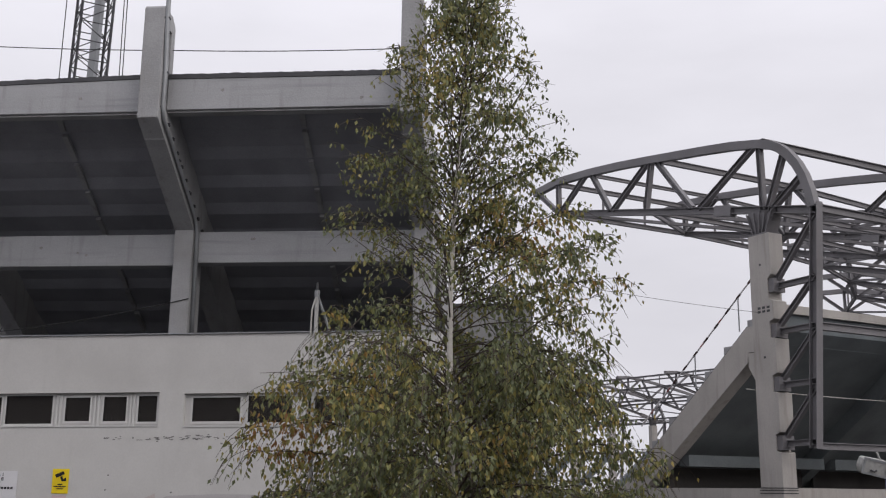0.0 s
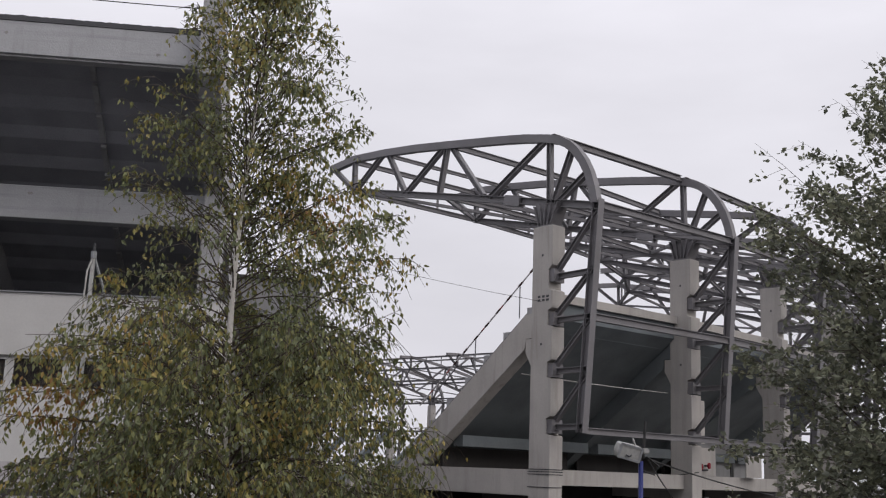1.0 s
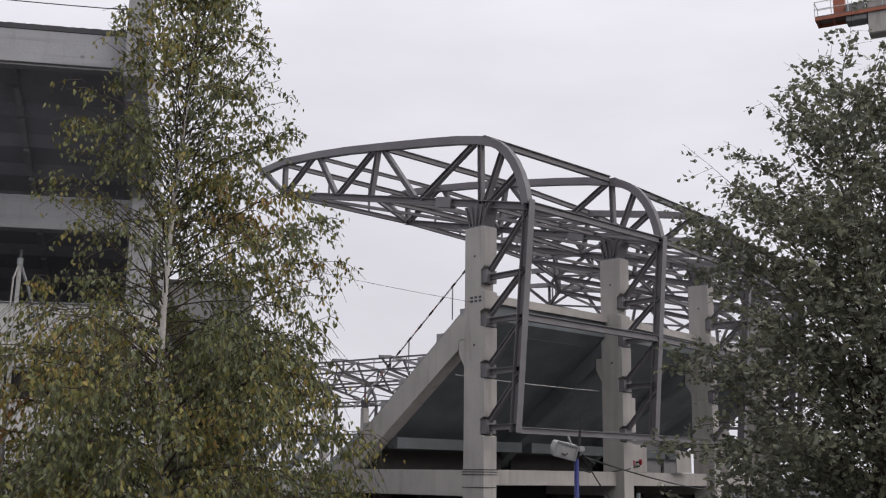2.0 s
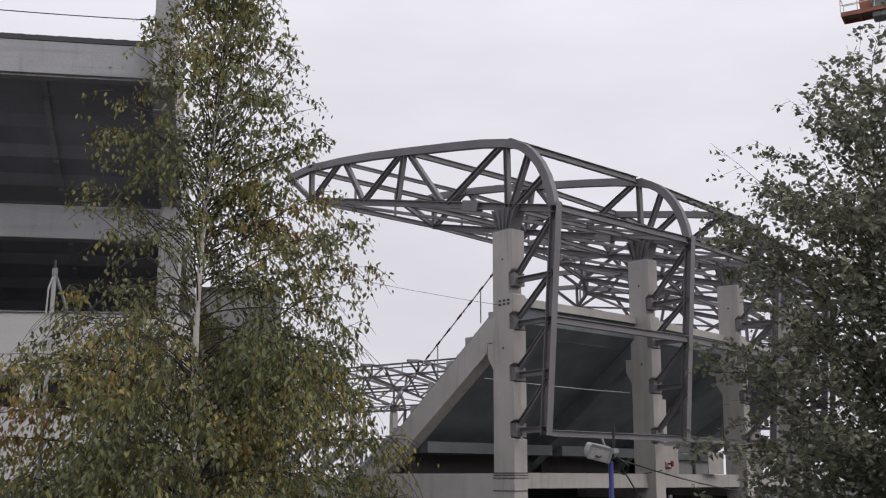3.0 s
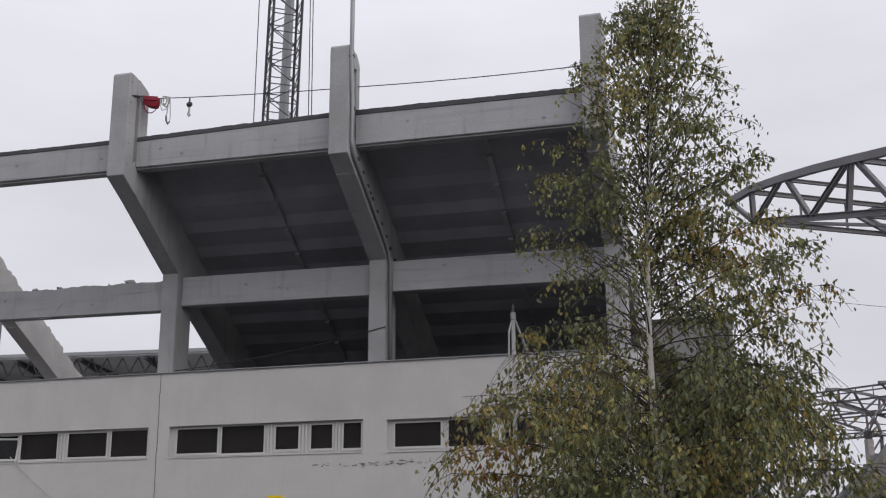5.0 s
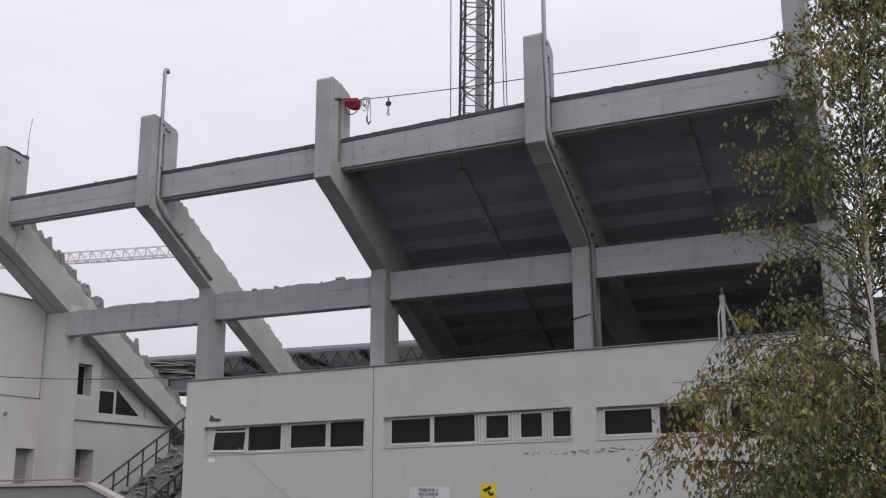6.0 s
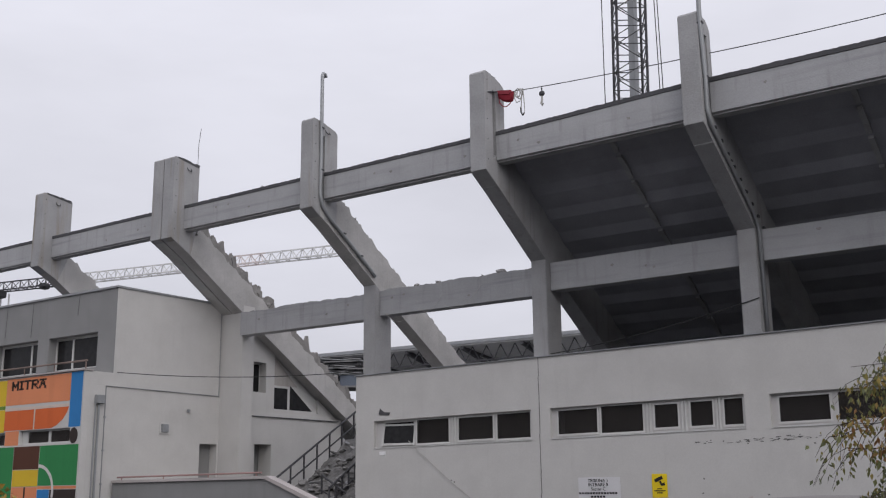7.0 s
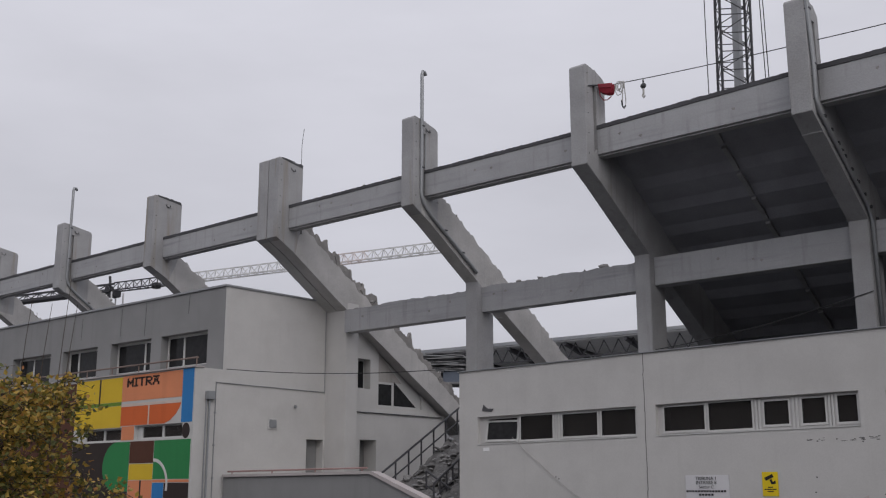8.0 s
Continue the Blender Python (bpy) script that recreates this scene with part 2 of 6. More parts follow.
def bar(p, q, w, h, bm=None, up=(0, 0, 1)):
    """A straight bar of section w by h from p to q."""
    bm = bm or bmesh.new()
    p, q = Vector(p), Vector(q)
    d = (q - p).normalized()
    s = d.cross(Vector(up))
    s = s.normalized() if s.length > 1e-4 else Vector((1, 0, 0))
    t = s.cross(d).normalized()
    ring = [[bm.verts.new(o + s * (a * w / 2) + t * (b * h / 2)) for a, b in ((-1, -1), (1, -1), (1, 1), (-1, 1))] for o in (p, q)]
    bm.faces.new(ring[0][::-1])
    bm.faces.new(ring[1])
    for i in range(4):
        bm.faces.new((ring[0][i], ring[0][(i + 1) % 4], ring[1][(i + 1) % 4], ring[1][i]))
    return bm


def i_bar(p, q, w, h, bm=None, up=(0, 0, 1), t=0.02):
    """A rolled steel section from p to q: two flanges and a web in one profile."""
    bm = bm or bmesh.new()
    p, q = Vector(p), Vector(q)
    d = (q - p).normalized()
    s = d.cross(Vector(up))
    s = s.normalized() if s.length > 1e-4 else Vector((1, 0, 0))
    u = s.cross(d)
    a, c, k = w / 2, h / 2, t / 2
    prof = ((-a, -c), (a, -c), (a, -c + t), (k, -c + t), (k, c - t), (a, c - t), (a, c), (-a, c), (-a, c - t), (-k, c - t), (-k, -c + t), (-a, -c + t))
    ends = [[bm.verts.new(o + s * x + u * z) for x, z in prof] for o in (p, q)]
    bm.faces.new(ends[0][::-1])
    bm.faces.new(ends[1])
    for i in range(12):
        j = (i + 1) % 12
        bm.faces.new((ends[0][i], ends[0][j], ends[1][j], ends[1][i]))
    bmesh.ops.recalc_face_normals(bm, faces=bm.faces[:])
    return bm


def tube(points, r, sides=8, bm=None, r_end=None):
    """A round pipe along points, tapering to r_end."""
    bm = bm or bmesh.new()
    pts = [Vector(p) for p in points]
    rings = []
    for i, p in enumerate(pts):
        d = (pts[min(i + 1, len(pts) - 1)] - pts[max(i - 1, 0)]).normalized()
        a = d.cross(Vector((0.31, 0.17, 1)) if abs(d.z) < 0.95 else Vector((1, 0, 0))).normalized()
        b = d.cross(a)
        rr = r if r_end is None else r + (r_end - r) * i / (len(pts) - 1)
        rings.append([bm.verts.new(p + (a * math.cos(k * math.tau / sides) + b * math.sin(k * math.tau / sides)) * rr) for k in range(sides)])
    for u, v in zip(rings, rings[1:]):
        for k in range(sides):
            bm.faces.new((u[k], u[(k + 1) % sides], v[(k + 1) % sides], v[k]))
    bm.faces.new(rings[0])
    bm.faces.new(rings[-1][::-1])
    return bm


def sweep(points, w, h, bm=None):
    """One bent bar of section w (along x) by h, through points that lie in one plane of constant x."""
    bm = bm or bmesh.new()
    pts = [Vector(p) for p in points]
    rings = []
    for i, p in enumerate(pts):
        d = (pts[min(i + 1, len(pts) - 1)] - pts[max(i - 1, 0)]).normalized()
        n = Vector((0, -d.z, d.y))
        rings.append([bm.verts.new(p + Vector((a * w / 2, 0, 0)) + n * (b * h / 2)) for a, b in ((-1, -1), (1, -1), (1, 1), (-1, 1))])
    for u, v in zip(rings, rings[1:]):
        for k in range(4):
            bm.faces.new((u[k], u[(k + 1) % 4], v[(k + 1) % 4], v[k]))
    bm.faces.new(rings[0])
    bm.faces.new(rings[-1][::-1])
    return bm


def sag(p, q, drop, n=16):
    p, q = Vector(p), Vector(q)
    return [p.lerp(q, i / n) - Vector((0, 0, drop * 4 * (i / n) * (1 - i / n))) for i in range(n + 1)]


def wall_with_holes(x0, x1, z0, z1, y0, y1, holes, bm=None):
    """A wall along x from y0 to y1 thick, with openings (xa, xb, za, zb) right through it."""
    bm = bm or bmesh.new()
    xs = sorted({x0, x1, *(h[0] for h in holes), *(h[1] for h in holes)})
    zs = sorted({z0, z1, *(h[2] for h in holes), *(h[3] for h in holes)})
    verts = {}
    def v(i, j, k):
        if (i, j, k) not in verts:
            verts[i, j, k] = bm.verts.new((xs[i], (y0, y1)[k], zs[j]))
        return verts[i, j, k]
    def solid(i, j):
        if not (0 <= i < len(xs) - 1 and 0 <= j < len(zs) - 1):
            return False
        cx, cz = (xs[i] + xs[i + 1]) / 2, (zs[j] + zs[j + 1]) / 2
        return not any(h[0] < cx < h[1] and h[2] < cz < h[3] for h in holes)
    for i in range(len(xs) - 1):
        for j in range(len(zs) - 1):
            if not solid(i, j):
                continue
            for k in (0, 1):
                bm.faces.new((v(i, j, k), v(i + 1, j, k), v(i + 1, j + 1, k), v(i, j + 1, k)))
            for di, dj, a, b in ((-1, 0, (i, j), (i, j + 1)), (1, 0, (i + 1, j), (i + 1, j + 1)), (0, -1, (i, j), (i + 1, j)), (0, 1, (i, j + 1), (i + 1, j + 1))):
                if not solid(i + di, j + dj):
                    bm.faces.new((v(*a, 0), v(*b, 0), v(*b, 1), v(*a, 1)))
    return bm


def turn_xy(bm, m):
    bm.transform(m)
    return bm
# ---- ground ----
g = part("ground", slab([(-3000, -3000), (3000, -3000), (3000, 3000), (-3000, 3000)], -0.5, 0.0, "z"), ASPHALT)
tagged(g, "grey asphalt ground round the stadium", "ground", kind="structure")

# ---- the old concrete stand: leaning frames, beams, steps ----
FRAMES = {"c": -3.02, "b": -9.03, "a": -14.95, "m1": -21.0, "m2": -27.63, "m3": -34.22, "m4": -40.69, "m5": -46.9}
FW = 0.49


def upper(y):
    return 11.42 - 0.64 * (y - 24.2)


def torn(y):
    return upper(y) - 0.55 - 0.03 * (y - 24)


def broken_edge(y0, y1, seed, stepped=0.0, bite=0.0):
    """The top of a raker whose steps were torn off. stepped: how much of each old step still stands; bite: how far it is worn down."""
    r, q = random.Random(seed // 10), random.Random(seed)
    pts, y = [], y0
    while y < y1:
        tread = r.uniform(0.5, 0.7)
        keep = stepped * r.uniform(0.55, 1.15)
        n = q.randint(6, 9)
        for i in range(n):
            f = (i + q.uniform(0.0, 0.7)) / n
            slope = torn(y + tread * f)
            flat = torn(y + tread) + 0.64 * tread * r.uniform(0.8, 1.0)
            z = slope + (flat - slope) * keep + 0.3 * max(stepped - 0.4, 0) * r.uniform(0.5, 1.5) - bite + q.uniform(-0.05, 0.035)
            pts.append((y + tread * f, z))
        if keep > 0.3:
            z = pts[-1][1]
            pts.append((y + tread - 0.01, z - q.uniform(0.0, 0.06)))
            pts.append((y + tread + q.uniform(-0.03, 0.0), z - 0.12))
            pts.append((y + tread + q.uniform(-0.008, 0.02), z - 0.2 - q.uniform(0, 0.06)))
        y += tread + 0.03
    for i in range(1, len(pts)):
        if pts[i][0] <= pts[i - 1][0]:
            pts[i] = (pts[i - 1][0] + 0.004, pts[i][1])
    return pts


def concrete_frame(x, seed, broken, twin=False, pipe=False, back=23.3, groove=True, label=""):
    """One frame of the stand: pillar, slanting raker arm and column. back: where the pillar ends behind."""
    dz = 0.0035 * (x + 15)
    e = thing("concrete_portal", label, "concrete frame", "frames of the old stand", m=pose(x, 0, 0))
    skin = WEATHERED if broken else CONCRETE
    r = random.Random(seed + 7)
    for k in range(2 if twin else 1):
        o = k * (FW + 0.045)
        f = 22.72 if groove else back
        if groove:
            part("pillar", slab([(22.35, 10.75 + dz), (22.35, 13.44 + dz), (22.4, 13.5 + dz), (f - 0.02, 13.46 + dz), (f, 13.44 + dz), (f, 10.52 + dz)], o, o + FW, bevel=0.014), skin, e)
            part("pillar_web", box(o + 0.1, o + FW - 0.1, f + 0.002, 22.878, 10.95, 13.3 + dz), skin, e)
            part("pillar_flange", slab([(22.88, 10.42), (22.88, 13.42 + dz), (back - 0.1, 13.3 + dz), (back - 0.02, 13.24 + dz), (back, 13.16 + dz), (back, 10.3)], o, o + FW, bevel=0.012), skin, e)
            part("pillar_head", box(o + 0.002, o + FW - 0.002, f - 0.001, 22.881, 13.02 + dz, 13.43 + dz), skin, e)
        else:
            top = [(22.4, 13.5 + dz)]
            while top[-1][0] < back - 0.12:
                top.append((top[-1][0] + r.uniform(0.05, 0.16), 13.49 + dz - 0.09 * (top[-1][0] - 22.4) / (back - 22.4) + r.uniform(-0.035, 0.012)))
            part("pillar", slab([(22.35, 10.75 + dz), (22.35, 13.45 + dz)] + top + [(back, 13.34 + dz), (back, 11.2), (23.2, 10.25)], o, o + FW, bevel=0.008), skin, e)
        if broken and not groove:
            part("tar_edge", slab([(22.5, 13.45 + dz)] + [(p[0], p[1] + 0.018) for p in top[1:]] + [(back - 0.03, 13.3 + dz)], o + 0.03, o + FW + 0.004), CAP, e, "blackened crust along the pillar head")
        crest = [(23.5, torn(23.5) - 0.36), (34.5, torn(34.5) - 0.36)] if broken else [(23.5, upper(23.5)), (34.5, upper(34.5))]
        if broken:
            w4 = (FW - 0.008) / 4
            for j in range(4):
                side = j == 3
                edge = broken_edge(23.45, 34.3, (seed + k) * 10 + j, (0.25 if side else 1.0) if twin else 0.3, 0.12 if side and twin else 0.05 * (j % 2))
                strip = [(23.44, torn(23.44) - 0.36)] + edge + [(edge[-1][0] + 0.02, torn(edge[-1][0] + 0.02) - 0.36)]
                part("torn_edge", slab(strip, o + 0.004 + j * w4, o + 0.004 + (j + 1) * w4), DUSTY if side else BROKEN, e)
        arm = [(22.352, 10.75 + dz), (23.1, 10.3), (25.3, 8.86), (31.2, 5.27), (35.0, 2.9), (35.0, 4.3)] + crest[::-1]
        part("raker", slab(arm, o + 0.004, o + FW - 0.004), DUSTY if broken else CONCRETE, e, "raker beam with torn upper edge" if broken else "")
        part("column", box(o + 0.01, o + FW - 0.01, 25.68 if twin else 25.3, 26.1, 0.0, 8.95, 0.02), CONCRETE, e)
        if broken:
            for i in range(20 if twin else 14):
                y = r.uniform(23.6, 31.6)
                lump = bmesh.new()
                bmesh.ops.create_cube(lump, size=r.uniform(0.08, 0.26 if twin else 0.15))
                bmesh.ops.subdivide_edges(lump, edges=lump.edges[:], cuts=1, use_grid_fill=True)
                for v in lump.verts:
                    v.co *= 1 + 0.9 * noise.noise(v.co * 12 + Vector((i, seed, 0)))
                    v.co.z *= 0.7
                turn_xy(lump, pose(o + r.uniform(0.08, 0.36), y, torn(y) + (0.14 if twin else 0.0) * r.random(), r.uniform(-60, 0), r.uniform(-30, 30), r.uniform(0, 90)))
                part("torn_lump", lump, BROKEN, e)
            for i in range(10):
                y = 23.9 + i * 0.75 + r.uniform(-0.3, 0.3)
                p0 = Vector((o + r.uniform(0.05, 0.4), y, torn(y) - 0.1))
                p1 = p0 + Vector((r.uniform(-0.1, 0.1), r.uniform(-0.2, 0.2), r.uniform(0.15, 0.4)))
                part("bent_rebar", tube([p0, p0.lerp(p1, 0.6) + Vector((0, 0.03, 0.03)), p1], 0.009, 5), DARK_STEEL, e)
    # lifting eye on the side of the pillar, tie holes down its front
    w = FW * (2 if twin else 1) + (0.045 if twin else 0)
    if broken:
        part("lifting_eye", tube([(w - 0.01, 22.9, 13.22 + dz), (w + 0.04, 22.9, 13.14 + dz), (w + 0.05, 22.97, 13.1 + dz), (w + 0.04, 23.06, 13.12 + dz), (w - 0.01, 23.08, 13.2 + dz)], 0.014, 6), DARK_STEEL, e)
    for i in range(5):
        z = 11.05 + 0.55 * i + dz
        part("tie_hole", tube([(w - 0.004, 22.47, z), (w + 0.003, 22.47, z)], 0.018, 8), CAP, e)
    if pipe:
        px = w + 0.05
        end = [(px, 25.1, 9.2), (px, 25.45, 8.8), (px, 25.5, 6.2)] if not broken else [(px, 25.0, 9.26), (px, 25.22, 9.1)]
        fy = 22.66 if broken else 22.5
        top_y = fy - (0.0 if broken else 0.12)
        pts = [(px, top_y + 0.16, 14.84), (px, top_y + 0.11, 14.94), (px, top_y + 0.03, 14.94), (px, top_y, 14.84), (px, top_y, 13.3), (px, fy, 11.9), (px, fy, 11.1), (px, fy + 0.1, 10.8), (px, 23.1, 10.5)] + end
        part("drain_pipe", tube(pts, 0.055, 10), GALV, e, "grey drain pipe", smooth=True)
        for y, z in ((top_y, 13.2), (fy, 11.9), (23.7, 10.17), (24.5, 9.62)):
            part("pipe_clip", box(w - 0.01, px + 0.06, y - 0.03, y + 0.08, z - 0.02, z + 0.02), DARK_STEEL, e)
    if pipe and not broken:
        for i in range(9):
            y = 23.0 + i * 0.36
            part("bolt_plate", box(w, w + 0.05, y - 0.035, y + 0.045, 11.03 - 0.64 * (y - 22.6), 11.1 - 0.64 * (y - 22.6)), DARK_STEEL, e)
    return e


BACK = {"c": 23.1, "b": 23.1, "a": 23.3, "m1": 23.45, "m2": 23.42, "m3": 23.6, "m4": 23.7, "m5": 23.7}
for key, x in FRAMES.items():
    whole = key in ("a", "b", "c")
    concrete_frame(x, 10 + len(key) + int(-x), not whole, twin=key == "m2", pipe=key in ("b", "m1", "m4"), back=BACK[key], groove=key not in ("m2", "m3"),
                   label="leaning grey concrete stand frame carrying the seating" if whole else "grey concrete stand frame stripped of its seating, torn top edge")


rod = thing("thin_rod", "thin bent wire rod standing on the twin pillar", "rod")
part("rod", tube([(-26.69, 23.42, 13.3), (-26.69, 23.42, 14.1), (-26.6, 23.42, 14.68)], 0.009, 5), DARK_STEEL, rod)


def beam(x0, x1, y0, y1, z0, z1, z1_end, cap, rough_top, label, name):
    """A beam along x whose top runs from z1 to z1_end; it may carry a bitumen capping of thickness cap."""
    e = thing(name, label, "beam", "beams of the old stand")
    def top_at(x):
        return z1 + (z1_end - z1) * (x - x0) / (x1 - x0)
    r = random.Random(int(-x0 * 7))
    n = 70
    worn = [(x1 + (x0 - x1) * i / n, 0.0) for i in range(n + 1)]
    if rough_top:
        h = 0.0
        edge = []
        for x, _ in worn:
            h = max(-0.05, min(0.035, h * 0.75 + r.uniform(-0.02, 0.018)))
            edge.append((x, top_at(x) + h))
    else:
        edge = [(x, top_at(x)) for x, _ in worn[::n]]
    part("body", slab([(x0, z0), (x1, z0)] + edge, y0, y1, "y", bevel=0.0 if rough_top else 0.012), BOARDED, e)
    if cap:
        top = [(x, top_at(x) + cap + r.uniform(-0.007, 0.007) * (1.9 if r.random() < 0.2 else 1)) for x, _ in worn]
        part("capping", slab([(x0, z1 + 0.002), (x1, z1_end + 0.002)] + top, y0 - 0.015, y1 + 0.05, "y"), CAP, e, "dark bitumen capping strip, worn along its edge")
        part("drip_edge", box(x0, x1, y0 + 0.06, y1 - 0.02, z0 - 0.05, z0 - 0.002), CONCRETE, e)
    if rough_top or -28 < x0 < -20 or x0 < -40:
        for i in range(9):
            lump = bmesh.new()
            bmesh.ops.create_cube(lump, size=r.uniform(0.04, 0.12))
            for v in lump.verts:
                v.co *= 1 + 0.8 * noise.noise(v.co * 15 + Vector((i, x0, 0)))
            x = x0 + (x1 - x0) * (0.05 + 0.9 * r.random() ** 1.5)
            turn_xy(lump, pose(x, (y0 + y1) / 2 + r.uniform(-0.1, 0.1), top_at(x) + cap, r.uniform(-30, 30), r.uniform(-30, 30), r.uniform(0, 90)))
            part("mortar_lump", lump, BROKEN, e)
    # hair cracks and spalls on the face
    for i in range(3):
        x, z = r.uniform(x0 + 0.4, x1 - 0.4), r.uniform(z0 + 0.2, z1 - 0.15)
        pts = [(x + 0.06 * math.cos(a) * r.uniform(0.4, 1.2), z + 0.045 * math.sin(a) * r.uniform(0.4, 1.2)) for a in [j * math.tau / 8 for j in range(8)]]
        part("spall", slab(pts, y0 - 0.003, y0 + 0.01, "y"), BROKEN, e)
    return e


keys = ["m5", "m4", "m3", "m2", "m1", "a", "b", "c"]
for l, r in zip(keys, keys[1:]):
    x0 = FRAMES[l] + (2 * FW + 0.045 if l == "m2" else FW) + 0.002
    x1 = FRAMES[r] - 0.002
    low, left, right, cap = {"a": (11.09, 11.78, 11.9, 0.11), "b": (11.12, 11.88, 11.86, 0.12)}.get(l, (11.06, 11.76, 11.78, 0.1))
    beam(x0, x1, 22.85, 23.2, low, left, right, cap, False, "long pale concrete fascia beam along the stand's back edge", "fascia_beam")
    if x0 > -27:
        ruined = x1 < -14
        low = {"m2": 7.86, "m1": 7.92, "a": 8.0, "b": 8.06}[l]
        beam(x0, x1, 25.52, 25.95, low, low + 0.79, low + 0.8, 0, ruined, "concrete beam between the columns" + (", crumbled along its top" if ruined else ""), "tie_beam")

# seating units that still lie on the last two bays
for l, r in (("a", "b"), ("b", "c")):
    x0, x1 = FRAMES[l] + FW - 0.1, FRAMES[r] + 0.1
    for i in range(15):
        y = 23.22 + 0.78 * i
        z = upper(y + 0.45) - 0.14
        unit = thing("seating_unit", "stepped concrete seating unit, its dark underside stained", "seating step", "seating steps of the old stand")
        part("step_body", slab([(y, z - 0.1), (y + 0.52, z - 0.36), (y + 0.775, z - 0.6), (y + 0.775, z - 0.25), (y + 0.14, z), (y + 0.14, z + 0.3), (y, z + 0.3)], x0, x1), SOFFIT, unit)
        xm = (x0 + x1) / 2 + 0.25
        part("middle_rib", slab([(y + 0.05, z - 0.1), (y + 0.56, z - 0.32), (y + 0.74, z - 0.57), (y + 0.7, z - 0.62), (y + 0.5, z - 0.46), (y + 0.02, z - 0.2)], xm - 0.065, xm + 0.065), CONCRETE, unit)

# Added wall: blocks light from behind so the seating undersides stay dark.
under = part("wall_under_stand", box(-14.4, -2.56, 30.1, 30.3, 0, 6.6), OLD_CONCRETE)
tagged(under, "added dark concrete wall that keeps light out from under the stand", "wall", kind="structure")

# rubble lying on the bare tie beam
lump = bmesh.new()
bmesh.ops.create_icosphere(lump, subdivisions=2, radius=0.16)
for v in lump.verts:
    v.co *= 1 + 0.45 * noise.noise(v.co * 9)
    v.co.z *= 0.55
turn_xy(lump, pose(-16.15, 25.7, 8.77))
tagged(part("concrete_lump", lump, BROKEN), "small lump of broken concrete lying on the beam", "rubble")


# ---- white ground-floor block under the old stand ----
Z_TOP = 6.12
block = thing("white_block", "long white plastered ground-floor block with strip windows", "building")
W1, W2, W3 = (-20.34, -14.925, 3.94, 4.74), (-14.337, -9.034, 3.94, 4.74), (-8.42, -3.2, 3.92, 4.7)
part("wall", wall_with_holes(-21.04, -2.3, 0.0, Z_TOP, 25.05, 25.28, [W1, W2, W3]), PLASTER, block)
part("end_wall", box(-21.04, -20.8, 25.282, 30.0, 0.0, Z_TOP), PLASTER, block)
part("end_wall", box(-2.54, -2.3, 25.282, 30.0, 0.0, Z_TOP), PLASTER, block)
part("roof", box(-20.79, -2.55, 25.3, 30.0, 5.75, 5.95), CAP, block)
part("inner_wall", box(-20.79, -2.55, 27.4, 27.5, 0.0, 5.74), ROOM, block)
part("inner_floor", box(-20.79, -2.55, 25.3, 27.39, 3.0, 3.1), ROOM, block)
part("coping", box(-21.09, -2.25, 25.0, 25.33, Z_TOP + 0.002, Z_TOP + 0.03, 0.006), GALV, block, "thin grey sheet-metal coping")
JOINT = material("dark_joint", (0.16, 0.155, 0.15), grain=0.3)
jx = -14.66
jr = random.Random(3)
pts = [(25.046, 0.0)]
jo = bmesh.new()
for i in range(12):
    z0, z1 = i * Z_TOP / 12, (i + 1) * Z_TOP / 12
    bar((jx + jr.uniform(-0.012, 0.012), 25.048, z0), (jx + jr.uniform(-0.012, 0.012), 25.048, z1), 0.02, 0.006, jo, (0, 1, 0))
part("expansion_joint", jo, JOINT, block, "cracked dark expansion joint")


GREY_FRAME = material("dull_frame_panel", (0.5, 0.49, 0.48), rough=0.5, grain=0.06)


